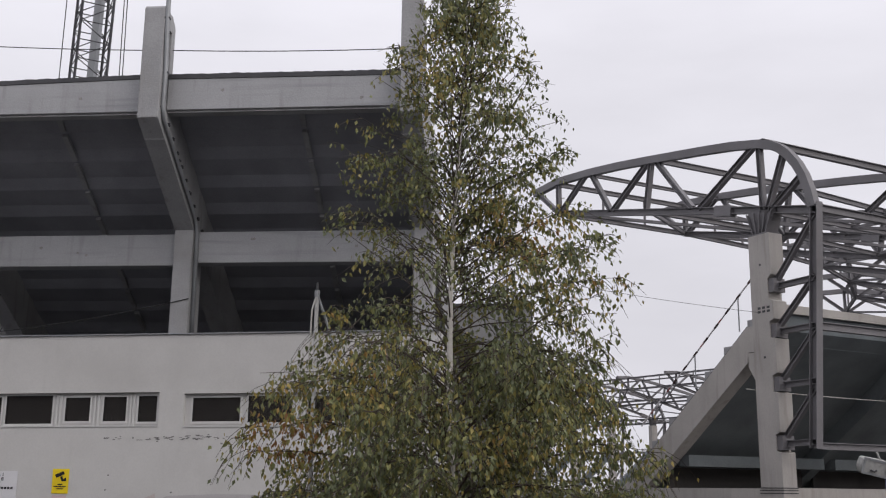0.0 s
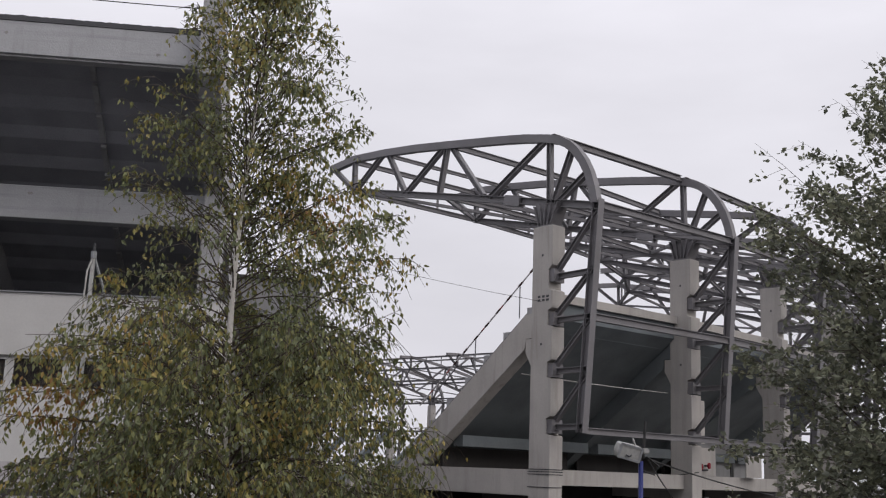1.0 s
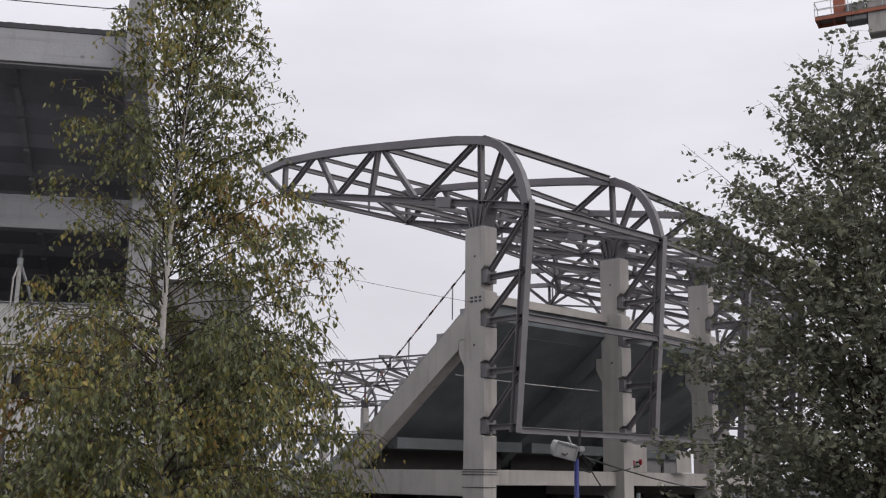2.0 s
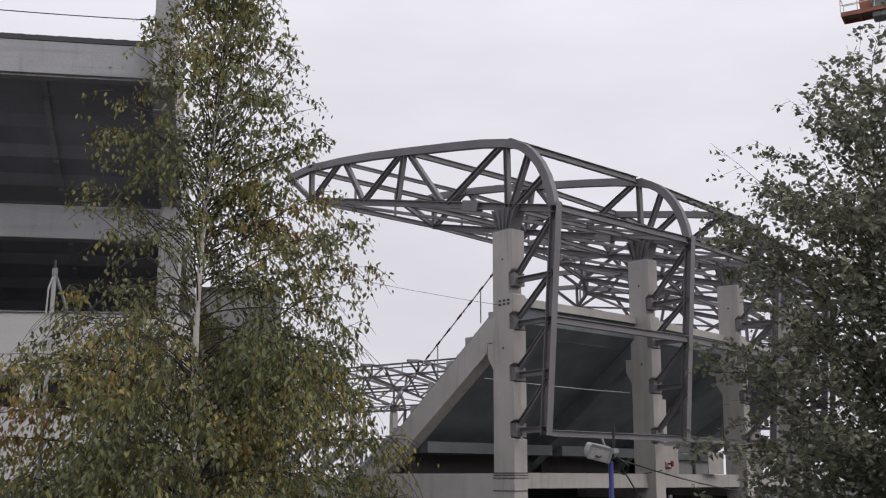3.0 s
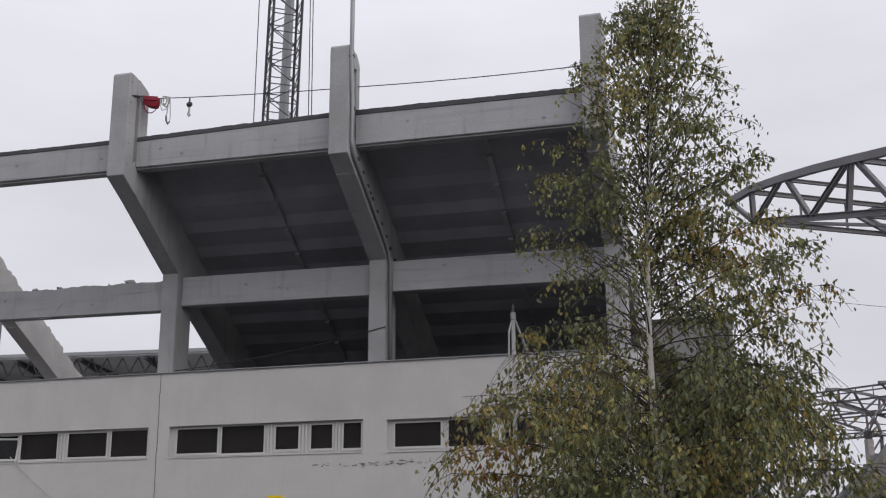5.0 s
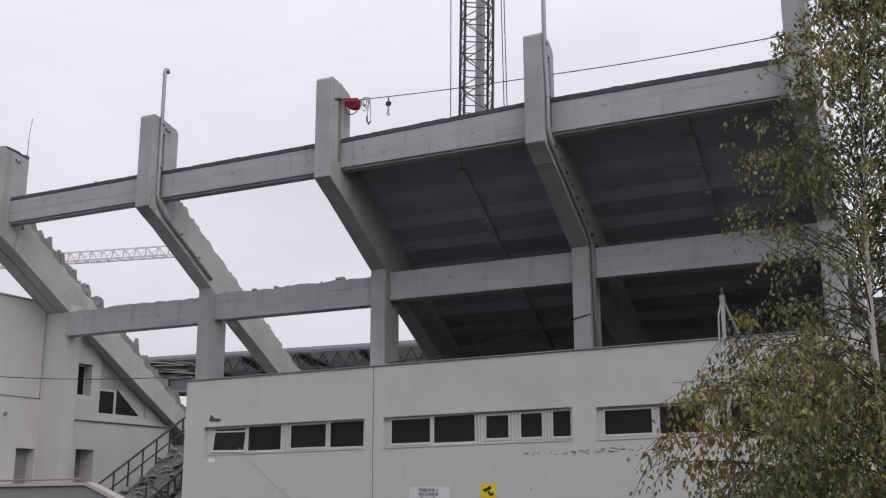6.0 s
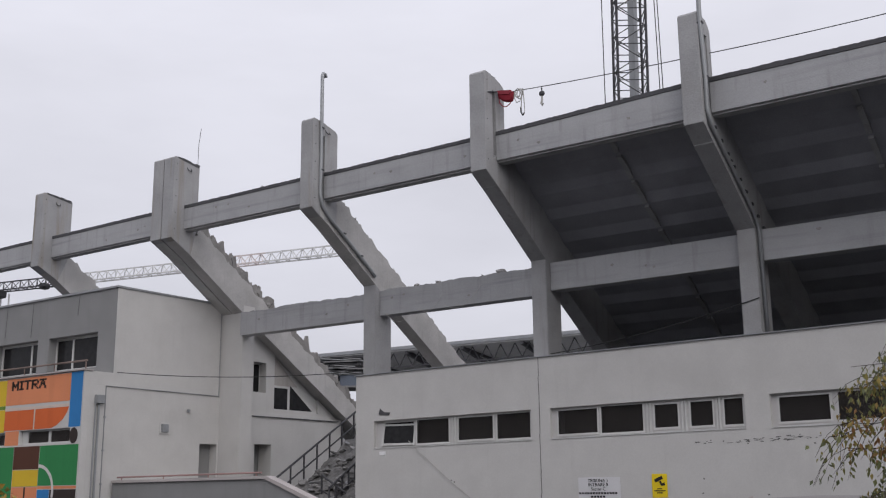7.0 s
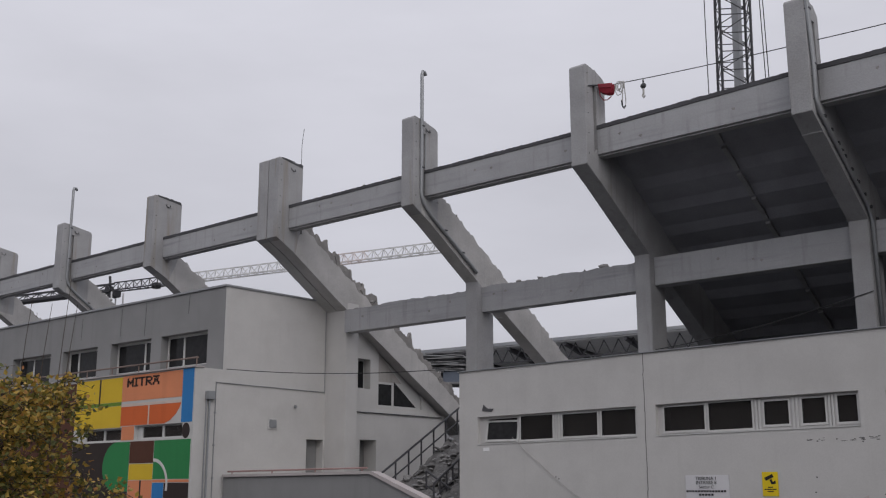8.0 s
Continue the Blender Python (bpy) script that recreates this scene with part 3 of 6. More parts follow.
def strip_window(hole, spans, parent, y=25.17, tilt=-1):
    """A strip of panes in white frames; spans: (start, end) as fractions of the opening, with the frame's width round the pane."""
    x0, x1, z0, z1 = hole
    wide = x1 - x0
    spans = [(x0 + wide * a, x0 + wide * b, m) for a, b, m in spans]
    win = part("window", wall_with_holes(x0, x1, z0, z1, y, y + 0.07, [(a, b, z0 + m + 0.03, z1 - m) for a, b, m in spans]), GREY_FRAME, parent, "strip window in white plastic frames")
    for i, (xa, xb, m) in enumerate(spans):
        lo, hi = z0 + m + 0.03, z1 - m
        if i == tilt:
            lean, wd, ht = pose(xa, y - 0.02, lo - 0.03, -7, 1.5), xb - xa, hi - lo
            part("tilted_sash", turn_xy(wall_with_holes(-0.04, wd + 0.05, 0, ht, -0.03, 0.02, [(0.02, wd - 0.01, 0.06, ht - 0.05)]), lean), WHITE_FRAME, win)
            part("pane", turn_xy(box(0.02, wd - 0.01, -0.008, 0.004, 0.06, ht - 0.05), lean), GLASS_DARK, win)
            # Near-black sheet added as the shade in the gap behind the sash.
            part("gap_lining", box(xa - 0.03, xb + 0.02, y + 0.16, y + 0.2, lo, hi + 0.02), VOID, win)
            continue
        part("pane", box(xa, xb, y + 0.025, y + 0.04, lo, hi), GLASS, win)
        part("sash", wall_with_holes(xa - 0.042, xb + 0.042, lo - 0.05, hi + 0.034, y - 0.022, y - 0.002, [(xa + 0.004, xb - 0.004, lo + 0.004, hi - 0.004)]), WHITE_FRAME, win)
        part("gasket", wall_with_holes(xa, xb, lo, hi, y - 0.012, y + 0.02, [(xa + 0.012, xb - 0.012, lo + 0.012, hi - 0.012)]), BLACK, win)
    for (_, xb, _), (xa, _, _) in zip(spans, spans[1:]):
        if xa - xb > 0.2:
            for f in (0.3, 0.7):
                x = xb + 0.05 + (xa - xb - 0.1) * f
                part("cover_strip", box(x - 0.025, x + 0.025, y - 0.03, y - 0.001, z0 + 0.02, z1 - 0.005), WHITE_FRAME, win)
    part("sill", box(x0, x1, 25.03, y - 0.024, z0 - 0.012, z0 + 0.012), WHITE_FRAME, win, "thin metal sill")
    part("head_shadow_strip", box(x0, x1, y - 0.03, y - 0.002, z1 - 0.035, z1 - 0.002), GREY_FRAME, win)
    return win


strip_window(W1, [(0.049, 0.257, 0.075), (0.281, 0.488, 0.05), (0.55, 0.763, 0.075), (0.789, 0.985, 0.05)], block, tilt=0)
strip_window(W2, [(0.036, 0.253, 0.075), (0.275, 0.496, 0.045), (0.556, 0.673, 0.1), (0.736, 0.843, 0.09), (0.898, 0.985, 0.075)], block)
strip_window(W3, [(0.035, 0.258, 0.09), (0.294, 0.5, 0.06), (0.56, 0.76, 0.075), (0.785, 0.97, 0.05)], block)

# bare patches in the plaster, a row of chips under the windows
cr = random.Random(8)
def chip(x, z, w, h):
    n = 9
    pts = [(x + w * math.cos(i * math.tau / n) * cr.uniform(0.5, 1.1), z + h * math.sin(i * math.tau / n) * cr.uniform(0.5, 1.1)) for i in range(n)]
    part("plaster_chip", slab(pts, 25.046, 25.055, "y"), JOINT, block)
for i in range(46):
    chip(cr.choice([cr.uniform(-10.4, -6.9), cr.uniform(-9.2, -7.4)]), 3.66 + cr.gauss(0, 0.035), cr.uniform(0.02, 0.09), cr.uniform(0.008, 0.022))
for x, z in ((-10.15, 2.8), (-10.2, 2.46), (-7.45, 3.52), (-17.55, 2.95), (-17.45, 2.9), (-10.3, 3.66), (-20.1, 3.78), (-8.6, 2.4)):
    chip(x, z, 0.03, 0.025)
part("torn_sticker", slab([(-20.15, 4.92), (-20.1, 5.1), (-19.95, 4.98), (-19.72, 4.96), (-19.78, 4.88), (-19.98, 4.9)], 25.03, 25.052, "y"), CAP, block, "torn dark bracket left on the wall")
part("wall_plate", box(-20.12, -19.9, 25.035, 25.052, 3.74, 3.84), SIGN_WHITE, block)
part("hose", tube([(-19.0, 24.98, 4.1), (-18.6, 24.99, 3.75), (-17.5, 25.0, 2.9), (-16.9, 25.02, 2.45), (-16.3, 25.02, 2.2)], 0.009, 6), ROPE, block, "thin pale hose hanging from the window")


def text(body, size, x, y, z, mat, parent, name="lettering", turn=(90, 0, 0), depth=0.004, stretch=1.0):
    c = bpy.data.curves.new(name, "FONT")
    c.body, c.size, c.extrude, c.align_x, c.align_y = body, size, depth, "CENTER", "CENTER"
    tmp = bpy.data.objects.new(name, c)
    me = bpy.data.meshes.new_from_object(tmp)
    bpy.data.objects.remove(tmp)
    bpy.data.curves.remove(c)
    me.materials.append(mat)
    me.transform(pose(x, y, z, *turn) @ Matrix.Diagonal((stretch, 1, 1, 1)))
    ob = new(name, me)
    ob.parent = parent
    return ob


PLATE = material("faded_sign_plate", (0.62, 0.615, 0.63), rough=0.5, grain=0.05)
s = thing("entrance_sign", "white entrance sign with black lettering on the white wall", "sign")
part("plate", box(-13.55, -12.36, 25.025, 25.048, 2.1, 2.93, 0.006), PLATE, s)
for i, (w, size, z) in enumerate((("TRIBUNA 1", 0.118, 2.845), ("INTRARE 8", 0.118, 2.74), ("Sector C", 0.112, 2.635))):
    text(w, size, -12.98, 25.022, z, BLACK, s)
for z, n, w in ((2.535, 14, 1.1), (2.45, 5, 0.42)):
    for i in range(n):
        xa = -12.98 - w / 2 + w * i / n
        part("small_print", box(xa, xa + w / n * 0.72, 25.018, 25.024, z - 0.025, z + 0.025), BLACK, s)
s = thing("camera_warning_sign", "yellow video surveillance warning sign on the white wall", "sign")
part("plate", box(-11.5, -11.1, 25.03, 25.048, 2.42, 2.99, 0.004), YELLOW, s)
part("camera_symbol", slab([(-11.44, 2.85), (-11.24, 2.94), (-11.2, 2.87), (-11.4, 2.78)], 25.022, 25.031, "y"), BLACK, s)
part("camera_bracket", slab([(-11.31, 2.8), (-11.26, 2.825), (-11.23, 2.75), (-11.17, 2.79), (-11.15, 2.71), (-11.26, 2.7)], 25.022, 25.031, "y"), BLACK, s)
for z, w in ((2.63, 0.12), (2.58, 0.3), (2.53, 0.16)):
    part("small_print", box(-11.3 - w / 2, -11.3 + w / 2, 25.024, 25.031, z - 0.012, z + 0.012), BLACK, s)
s = thing("pasted_notice", "pale pinkish notice pasted on the wall", "sign")
part("sheet", box(-11.48, -11.14, 25.04, 25.049, 2.2, 2.38), material("pink_paper", (0.55, 0.42, 0.42), grain=0.08), s)

# newer plaster low on the wall, rounded at its end
PINK_PLASTER = material("pinkish_plaster", (0.5, 0.44, 0.42), grain=0.12, stain=(0.4, 0.34, 0.32), stain_amount=0.5, bump=0.2)
GREY_PATCH = material("lilac_grey_plaster", (0.43, 0.41, 0.415), grain=0.1, stain=(0.48, 0.46, 0.45), stain_amount=0.5, bump=0.2)
part("plaster_patch", slab([(-9.48, 0.9), (-9.46, 1.95), (-9.4, 2.14), (-9.28, 2.25), (-9.12, 2.32), (-8.98, 2.38), (-8.94, 0.9)], 25.046, 25.052, "y"), PINK_PLASTER, block, "pinkish patch of newer plaster")
part("plaster_patch", slab([(-8.9, 0.9), (-8.89, 2.1), (-8.84, 2.24), (-8.7, 2.32), (-7.5, 2.36), (-6.2, 2.34), (-5.0, 2.35), (-5.0, 0.9)], 25.046, 25.052, "y"), GREY_PATCH, block, "greyish patch of newer plaster")
entry = thing("entrance_railing", "dark steel railing with a flat top board before the white wall", "railing")
part("top_rail", bar((-9.3, 24.3, 1.82), (-5.0, 24.3, 1.87), 0.05, 0.035), DARK_STEEL, entry)
part("top_board", bar((-7.65, 24.27, 1.8), (-5.4, 24.27, 1.82), 0.05, 0.13), DARK_STEEL, entry)
for x in (-9.22, -8.26, -7.87, -7.25, -6.55, -5.9):
    part("post", bar((x, 24.32, 0.0), (x, 24.32, 1.8), 0.06, 0.06, up=(0, 1, 0)), DARK_STEEL, entry)
marker = thing("blue_post", "square blue painted post beside the railing", "post")
part("shaft", box(-5.29, -5.12, 24.4, 24.56, 0.0, 2.26, 0.015), BLUE_PAINT, marker)
part("cap", box(-5.3, -5.11, 24.39, 24.57, 2.262, 2.3, 0.01), CAP, marker)

# the block follows the ground, which rises a little along the stand
for o in block.children_recursive:
    o.data.transform(Matrix(((1, 0, 0, 0), (0, 1, 0, 0), (0.0125, 0, 1, 0.0125 * 14.66), (0, 0, 0, 1))))

# slim pole with cords, standing in front of the stand
mast = thing("cable_mast", "slim pale grey steel pole with cords tied to its top", "mast")
mx, my = -1.93, 9.3
part("pole", tube([(mx, my, 0), (mx, my, 4.32)], 0.018, 10), LAMP_GREY, mast, smooth=True)
part("cap", tube([(mx, my, 4.3), (mx, my, 4.4)], 0.011, 8), CAP, mast)
part("collar", tube([(mx, my, 4.27), (mx, my, 4.33)], 0.024, 10), GALV, mast)
part("stay", tube([(mx, my, 4.3), (mx + 0.08, my + 0.02, 4.08), (mx + 0.2, my + 0.05, 3.7), (mx + 0.26, my + 0.1, 3.45)], 0.012, 6), GALV, mast)
part("cord", tube([(mx, my, 4.3), (mx - 0.035, my - 0.03, 4.15), (mx - 0.045, my - 0.03, 3.7), (mx - 0.04, my - 0.03, 2.8)], 0.008, 6), ROPE, mast)

# dark stair block beyond the end of the white block
dark = thing("stair_block", "dark grey concrete stair block behind the birch", "building")
part("wall", box(-2.25, -0.16, 27.0, 27.3, 0.0, 7.18), GREY_PLASTER, dark)
part("side_wall", box(-0.4, -0.16, 27.302, 31.0, 0.0, 7.18), GREY_PLASTER, dark)
part("ledge", box(-2.25, -0.12, 26.96, 26.998, 5.72, 5.82), CAP, dark)
part("coping", box(-2.25, -0.1, 26.94, 27.36, 7.182, 7.25), CAP, dark)

# ---- office building with the painted wall ----
office = thing("office_building", "two-storey office building, grey front, white side wall and painted lower wall", "building")
FX = -27.62
UP = [(-31.07, -28.5, 6.55, 7.67), (-34.14, -31.67, 6.55, 7.67), (-37.4, -35.03, 6.55, 7.66), (-41.2, -38.3, 6.55, 7.66)]
part("upper_wall", wall_with_holes(-50, FX - 0.254, 0.0, 9.0, 21.2, 21.6, UP), GREY_PLASTER, office)
part("upper_corner", box(FX - 0.254, FX - 0.004, 21.2, 21.45, 0.0, 9.0), GREY_PLASTER, office)
LOW = [(-30.75, -28.17, 4.15, 4.6), (-34.12, -31.52, 4.12, 4.56)]
part("lower_wall", wall_with_holes(-50, FX, 0.0, 6.3, 20.16, 20.4, LOW), PLASTER, office)
for cx, z0, z1 in ((-33.6, 7.9, 8.9), (-32.1, 7.8, 8.95), (-36.2, 8.0, 8.8), (-29.6, 8.3, 8.95)):
    part("crack", bar((cx, 21.197, z0), (cx + 0.04, 21.197, z1), 0.018, 0.006, up=(0, 1, 0)), CAP, office)
part("terrace", box(-50, FX, 20.4, 21.2, 5.9, 6.3), PLASTER, office)
part("terrace_edge", box(-50, FX + 0.04, 20.1, 20.45, 6.302, 6.34), PALE_COPING, office)
part("terrace_return", box(FX - 0.24, FX, 20.402, 21.46, 0, 5.898), PLASTER, office)
part("side_wall_end", box(FX - 0.003, FX, 21.2, 21.452, 5.9, 8.998), PLASTER, office)
part("roof_slab", slab([(-50, 21.61), (FX - 0.25, 21.61), (FX - 0.25, 25.69), (-50, 25.69)], 8.6, 8.9, "z"), CAP, office)
part("roof_edge", box(-50, FX + 0.04, 21.15, 21.5, 9.0, 9.06), GALV, office)
part("roof_edge", box(FX - 0.28, FX + 0.04, 21.5, 25.66, 9.0, 9.06), GALV, office)
# side wall runs along y: openings given as (y, y, z, z)
side = wall_with_holes(21.452, 25.7, 0, 9.0, -FX, -FX + 0.25, [(24.82, 25.58, 1.9, 4.24)])
part("side_wall", turn_xy(side, pose(0, 0, 0, 0, 0, 90)), PLASTER, office)
# Back wall and floor painted near-black so the room reads as unlit.
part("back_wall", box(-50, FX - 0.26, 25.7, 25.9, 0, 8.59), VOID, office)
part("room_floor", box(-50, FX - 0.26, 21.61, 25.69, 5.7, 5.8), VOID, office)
part("rear_side_wall", turn_xy(wall_with_holes(26.17, 31.2, 0, 5.3, 26.95, 27.55, [(26.69, 27.5, 1.9, 4.27)]), pose(0, 0, 0, 0, 0, 90)), PLASTER, office)
def hyp(y):
    return 8.35 - (y - 26.17) * 0.631
for y0, y1, z0, z1 in ((26.17, 26.6, 5.302, 0), (26.6, 27.22, 5.302, 6.05), (26.6, 27.22, 7.1, 0), (27.22, 27.64, 5.302, 0), (27.64, 29.95, 5.302, 5.46), (29.95, 30.95, 5.302, 0)):
    part("gable_wall", slab([(y0, z0), (y1, z0), (y1, z1 or hyp(y1)), (y0, z1 or hyp(y0))], -27.4, -27.0, "x"), PLASTER, office)
part("gable_ledge", box(-26.99, -26.9, 26.3, 31.0, 5.2, 5.228), CAP, office)
win = part("gable_window", slab([(27.642, 5.462), (29.948, 5.462), (29.948, 5.95), (27.642, 7.4)], -27.12, -27.08, "x"), WHITE_FRAME, office, "triangular white-framed window under the raker")
part("pane", slab([(27.7, 5.53), (28.39, 5.53), (28.39, 6.28), (27.7, 6.28)], -27.082, -27.07, "x"), GLASS_DARK, win)
part("pane", slab([(28.52, 5.53), (29.7, 5.53), (28.52, 6.4)], -27.082, -27.07, "x"), GLASS_DARK, win)
# Panel in a darker tone than the plaster, imitating the recess shadow.
part("panel", slab([(27.7, 6.36), (28.9, 6.36), (27.7, 7.36)], -27.082, -27.07, "x"), CONCRETE_B, win)
win = part("small_window", box(-27.36, -27.32, 26.602, 27.218, 6.052, 7.098), WHITE_FRAME, office, "narrow window deep in the plastered wall")
part("pane", box(-27.32, -27.31, 26.65, 27.17, 6.1, 7.05), GLASS_DARK, win)
part("painted_column", box(-27.64, -26.6, 25.64, 26.2, 0.0, 8.93, 0.02), PLASTER, office)
part("doorway_back", box(-28.0, -27.95, 24.5, 25.69, 1.6, 4.3), GREY_PLASTER, office)
part("reveal", box(-27.95, FX - 0.252, 24.6, 24.82, 1.6, 4.3), PLASTER, office)
part("reveal", box(-27.95, FX - 0.252, 25.58, 25.68, 1.6, 4.3), PLASTER, office)
part("doorway_back", box(-27.62, -27.56, 26.5, 27.6, 1.6, 4.3), GREY_PLASTER, office)
part("door_frame", box(-27.94, -27.9, 25.0, 25.08, 1.9, 4.2), STEEL, office)
part("door_frame", box(-27.555, -27.52, 26.85, 26.92, 1.9, 4.24), STEEL, office)
for hole, share in zip(UP, (0.36, 0.7, 0.28, 0.4)):
    x0, x1, z0, z1 = hole
    m = x0 + (x1 - x0) * share
    w = part("window", wall_with_holes(x0, x1, z0, z1, 21.49, 21.55, [(x0 + 0.08, m - 0.04, z0 + 0.08, z1 - 0.08), (m + 0.04, x1 - 0.08, z0 + 0.08, z1 - 0.08)]), WHITE_FRAME, office, "white-framed two-pane window")
    part("pane", box(x0 + 0.08, m - 0.04, 21.515, 21.53, z0 + 0.08, z1 - 0.08), GLASS_DARK, w)
    part("pane", box(m + 0.04, x1 - 0.08, 21.515, 21.53, z0 + 0.08, z1 - 0.08), GLASS_DARK, w)
for hole in LOW:
    x0, x1, z0, z1 = hole
    m = x0 + (x1 - x0) * 0.55
    w = part("window", wall_with_holes(x0, x1, z0, z1, 20.28, 20.34, [(x0 + 0.3, m - 0.05, z0 + 0.06, z1 - 0.05), (m + 0.05, x1 - 0.08, z0 + 0.06, z1 - 0.05)]), WHITE_FRAME, office, "low white-framed window")
    part("pane", box(x0 + 0.3, m - 0.05, 20.31, 20.325, z0 + 0.06, z1 - 0.05), GLASS, w)
    part("pane", box(m + 0.05, x1 - 0.08, 20.31, 20.325, z0 + 0.06, z1 - 0.05), GLASS, w)
    part("room", box(x0, x1, 20.5, 20.6, z0, z1), ROOM, office)

# the painted wall: flat fields of colour, 4 mm proud
def paint(name, c):
    return material(name, c, rough=0.7, grain=0.06, stain=tuple(k * 0.75 for k in c), stain_amount=0.3, streak=True, bump=0.06)
ORANGE, SALMON, P_YELLOW, P_BLUE, P_GREEN, P_BROWN, P_DARK = (paint("mural_orange", (0.62, 0.13, 0.035)), paint("mural_salmon", (0.68, 0.25, 0.12)), paint("mural_yellow", (0.66, 0.45, 0.03)),
    paint("mural_blue", (0.03, 0.19, 0.46)), paint("mural_green", (0.03, 0.22, 0.07)), paint("mural_brown", (0.09, 0.035, 0.02)), paint("mural_dark", (0.035, 0.025, 0.022)))
CREAM = paint("mural_cream", (0.6, 0.5, 0.43))
LEAF_GREEN = paint("mural_leaf_green", (0.14, 0.24, 0.035))
CHALK = paint("mural_white", (0.6, 0.59, 0.57))
mural = thing("mural", "geometric mural in orange, yellow, blue, green and brown on the wall", "mural")
def field(x0, x1, z0, z1, mat, lift=0.0, name="colour_field"):
    part(name, box(x0, x1, 20.154 - lift, 20.158, z0, z1), mat, mural)
field(-28.25, -27.68, 4.62, 6.28, P_BLUE)
field(-31.6, -28.26, 5.42, 6.26, SALMON)
field(-31.6, -30.06, 4.62, 5.24, ORANGE)
part("curved_field", slab([(-29.98, 4.62), (-29.15, 4.62), (-28.85, 4.7), (-28.55, 4.88), (-28.36, 5.08), (-28.29, 5.24), (-29.98, 5.24)], 20.154, 20.158, "y"), ORANGE, mural)
field(-31.6, -28.27, 5.245, 5.335, CREAM)
field(-30.05, -29.985, 4.62, 5.24, CREAM)
field(-32.9, -31.61, 5.42, 6.24, P_YELLOW)
field(-34.45, -33.0, 5.42, 6.24, P_YELLOW)
field(-32.99, -32.91, 5.3, 6.24, P_DARK)
field(-34.45, -31.61, 5.3, 5.415, LEAF_GREEN)
field(-34.45, -31.61, 4.58, 5.29, P_YELLOW)
field(-31.5, -30.78, 4.15, 4.6, SALMON)
field(-29.6, -27.7, 2.9, 4.1, P_GREEN)
field(-30.95, -29.62, 3.4, 4.1, P_BROWN)
field(-30.95, -29.62, 2.88, 3.38, P_YELLOW)
arc = [(-31.7 + 0.8 * math.cos(a), 3.3 + 0.8 * math.sin(a)) for a in [math.pi / 2 + i * math.pi / 16 for i in range(17)]]
part("curved_field", slab([(-30.97, 4.1)] + arc + [(-30.97, 2.5)], 20.15, 20.1535, "y"), P_GREEN, mural)
field(-34.45, -30.97, 0.5, 4.1, P_DARK)
field(-40, -34.47, 0.5, 6.2, P_BROWN)
field(-30.95, -29.62, 1.6, 2.86, SALMON)
field(-30.3, -30.22, 1.6, 2.86, P_DARK, 0.003)
field(-29.6, -29.0, 1.6, 2.78, P_BLUE)
field(-28.98, -27.7, 1.6, 2.78, P_DARK)
field(-29.6, -27.7, 2.8, 2.88, SALMON)
ring = [(-29.6 + 0.82 * math.sin(a), 2.72 + 0.82 * math.cos(a)) for a in [i * math.pi / 2 * 1.15 / 14 for i in range(15)]]
part("curved_line", slab(ring + [(-29.6 + (p[0] + 29.6) * 0.88, 2.72 + (p[1] - 2.72) * 0.88) for p in ring[::-1]], 20.148, 20.156, "y"), CHALK, mural)
part("dot", slab([(-27.97 + 0.2 * math.cos(a), 4.36 + 0.24 * math.sin(a)) for a in [i * math.tau / 24 for i in range(24)]], 20.15, 20.156, "y"), P_DARK, mural)
# block letters M I T R A built of bars on a five by seven grid
GLYPHS = ("10001 10001 11011 11111 10101 10001 10001", "111 010 010 010 010 010 111", "11111 00100 00100 00100 00100 00100 00100", "11110 10001 10001 11110 10100 10010 10001", "11111 00100 01010 01110 01010 10001 10001")
lx = -31.33
for glyph in GLYPHS:
    rows = glyph.split()
    cw, ch = 0.069, 0.041
    bm = bmesh.new()
    for rI, line in enumerate(rows):
        for cI, bit in enumerate(line):
            if bit == "1":
                box(lx + cI * cw, lx + cI * cw + cw * 1.45, 20.15, 20.153, 5.88 + (6 - rI) * ch, 5.88 + (7.35 - rI) * ch, bm=bm)
    part("letter", bm, P_DARK, mural)
    lx += (len(rows[0]) + 0.75) * cw

rail = thing("terrace_rail", "thin brown steel rail along the terrace edge", "rail")
part("top_bar", tube([(-42, 20.3, 6.62), (FX - 0.1, 20.3, 6.62)], 0.03, 8), BROWN_STEEL, rail)
for i in range(10):
    part("post", tube([(-42 + i * 1.58, 20.3, 6.36), (-42 + i * 1.58, 20.3, 6.62)], 0.02, 6), BROWN_STEEL, rail)
s = thing("junction_box", "grey electrical junction box with a conduit down the side wall", "box")
part("box", box(FX, FX + 0.16, 20.55, 20.85, 5.32, 5.58, 0.015), GALV, s)
part("conduit", tube([(FX + 0.05, 20.7, 5.32), (FX + 0.05, 20.7, 0.0)], 0.035, 8), GALV, s)
part("conduit", tube([(FX + 0.05, 20.58, 5.32), (FX + 0.05, 20.58, 0.0)], 0.02, 8), GALV, s)
s = thing("wall_box", "small square grey box on the white side wall", "box")
part("lid", box(FX, FX + 0.07, 23.15, 23.45, 4.55, 4.82, 0.02), GALV, s)
part("rim", box(FX, FX + 0.03, 23.1, 23.5, 4.5, 4.87, 0.01), WHITE_FRAME, s)
s = thing("surface_conduit", "thin grey conduit along the white side wall", "conduit")
part("run", tube([(FX + 0.02, 20.95, 0.0), (FX + 0.02, 20.95, 5.88), (FX + 0.02, 25.58, 5.86), (FX + 0.02, 25.58, 8.8)], 0.018, 6), GALV, s)
for z in (0.9, 1.9, 2.9, 3.9, 4.9):
    part("clip", box(FX, FX + 0.05, 20.92, 20.98, z, z + 0.05), GALV, s)
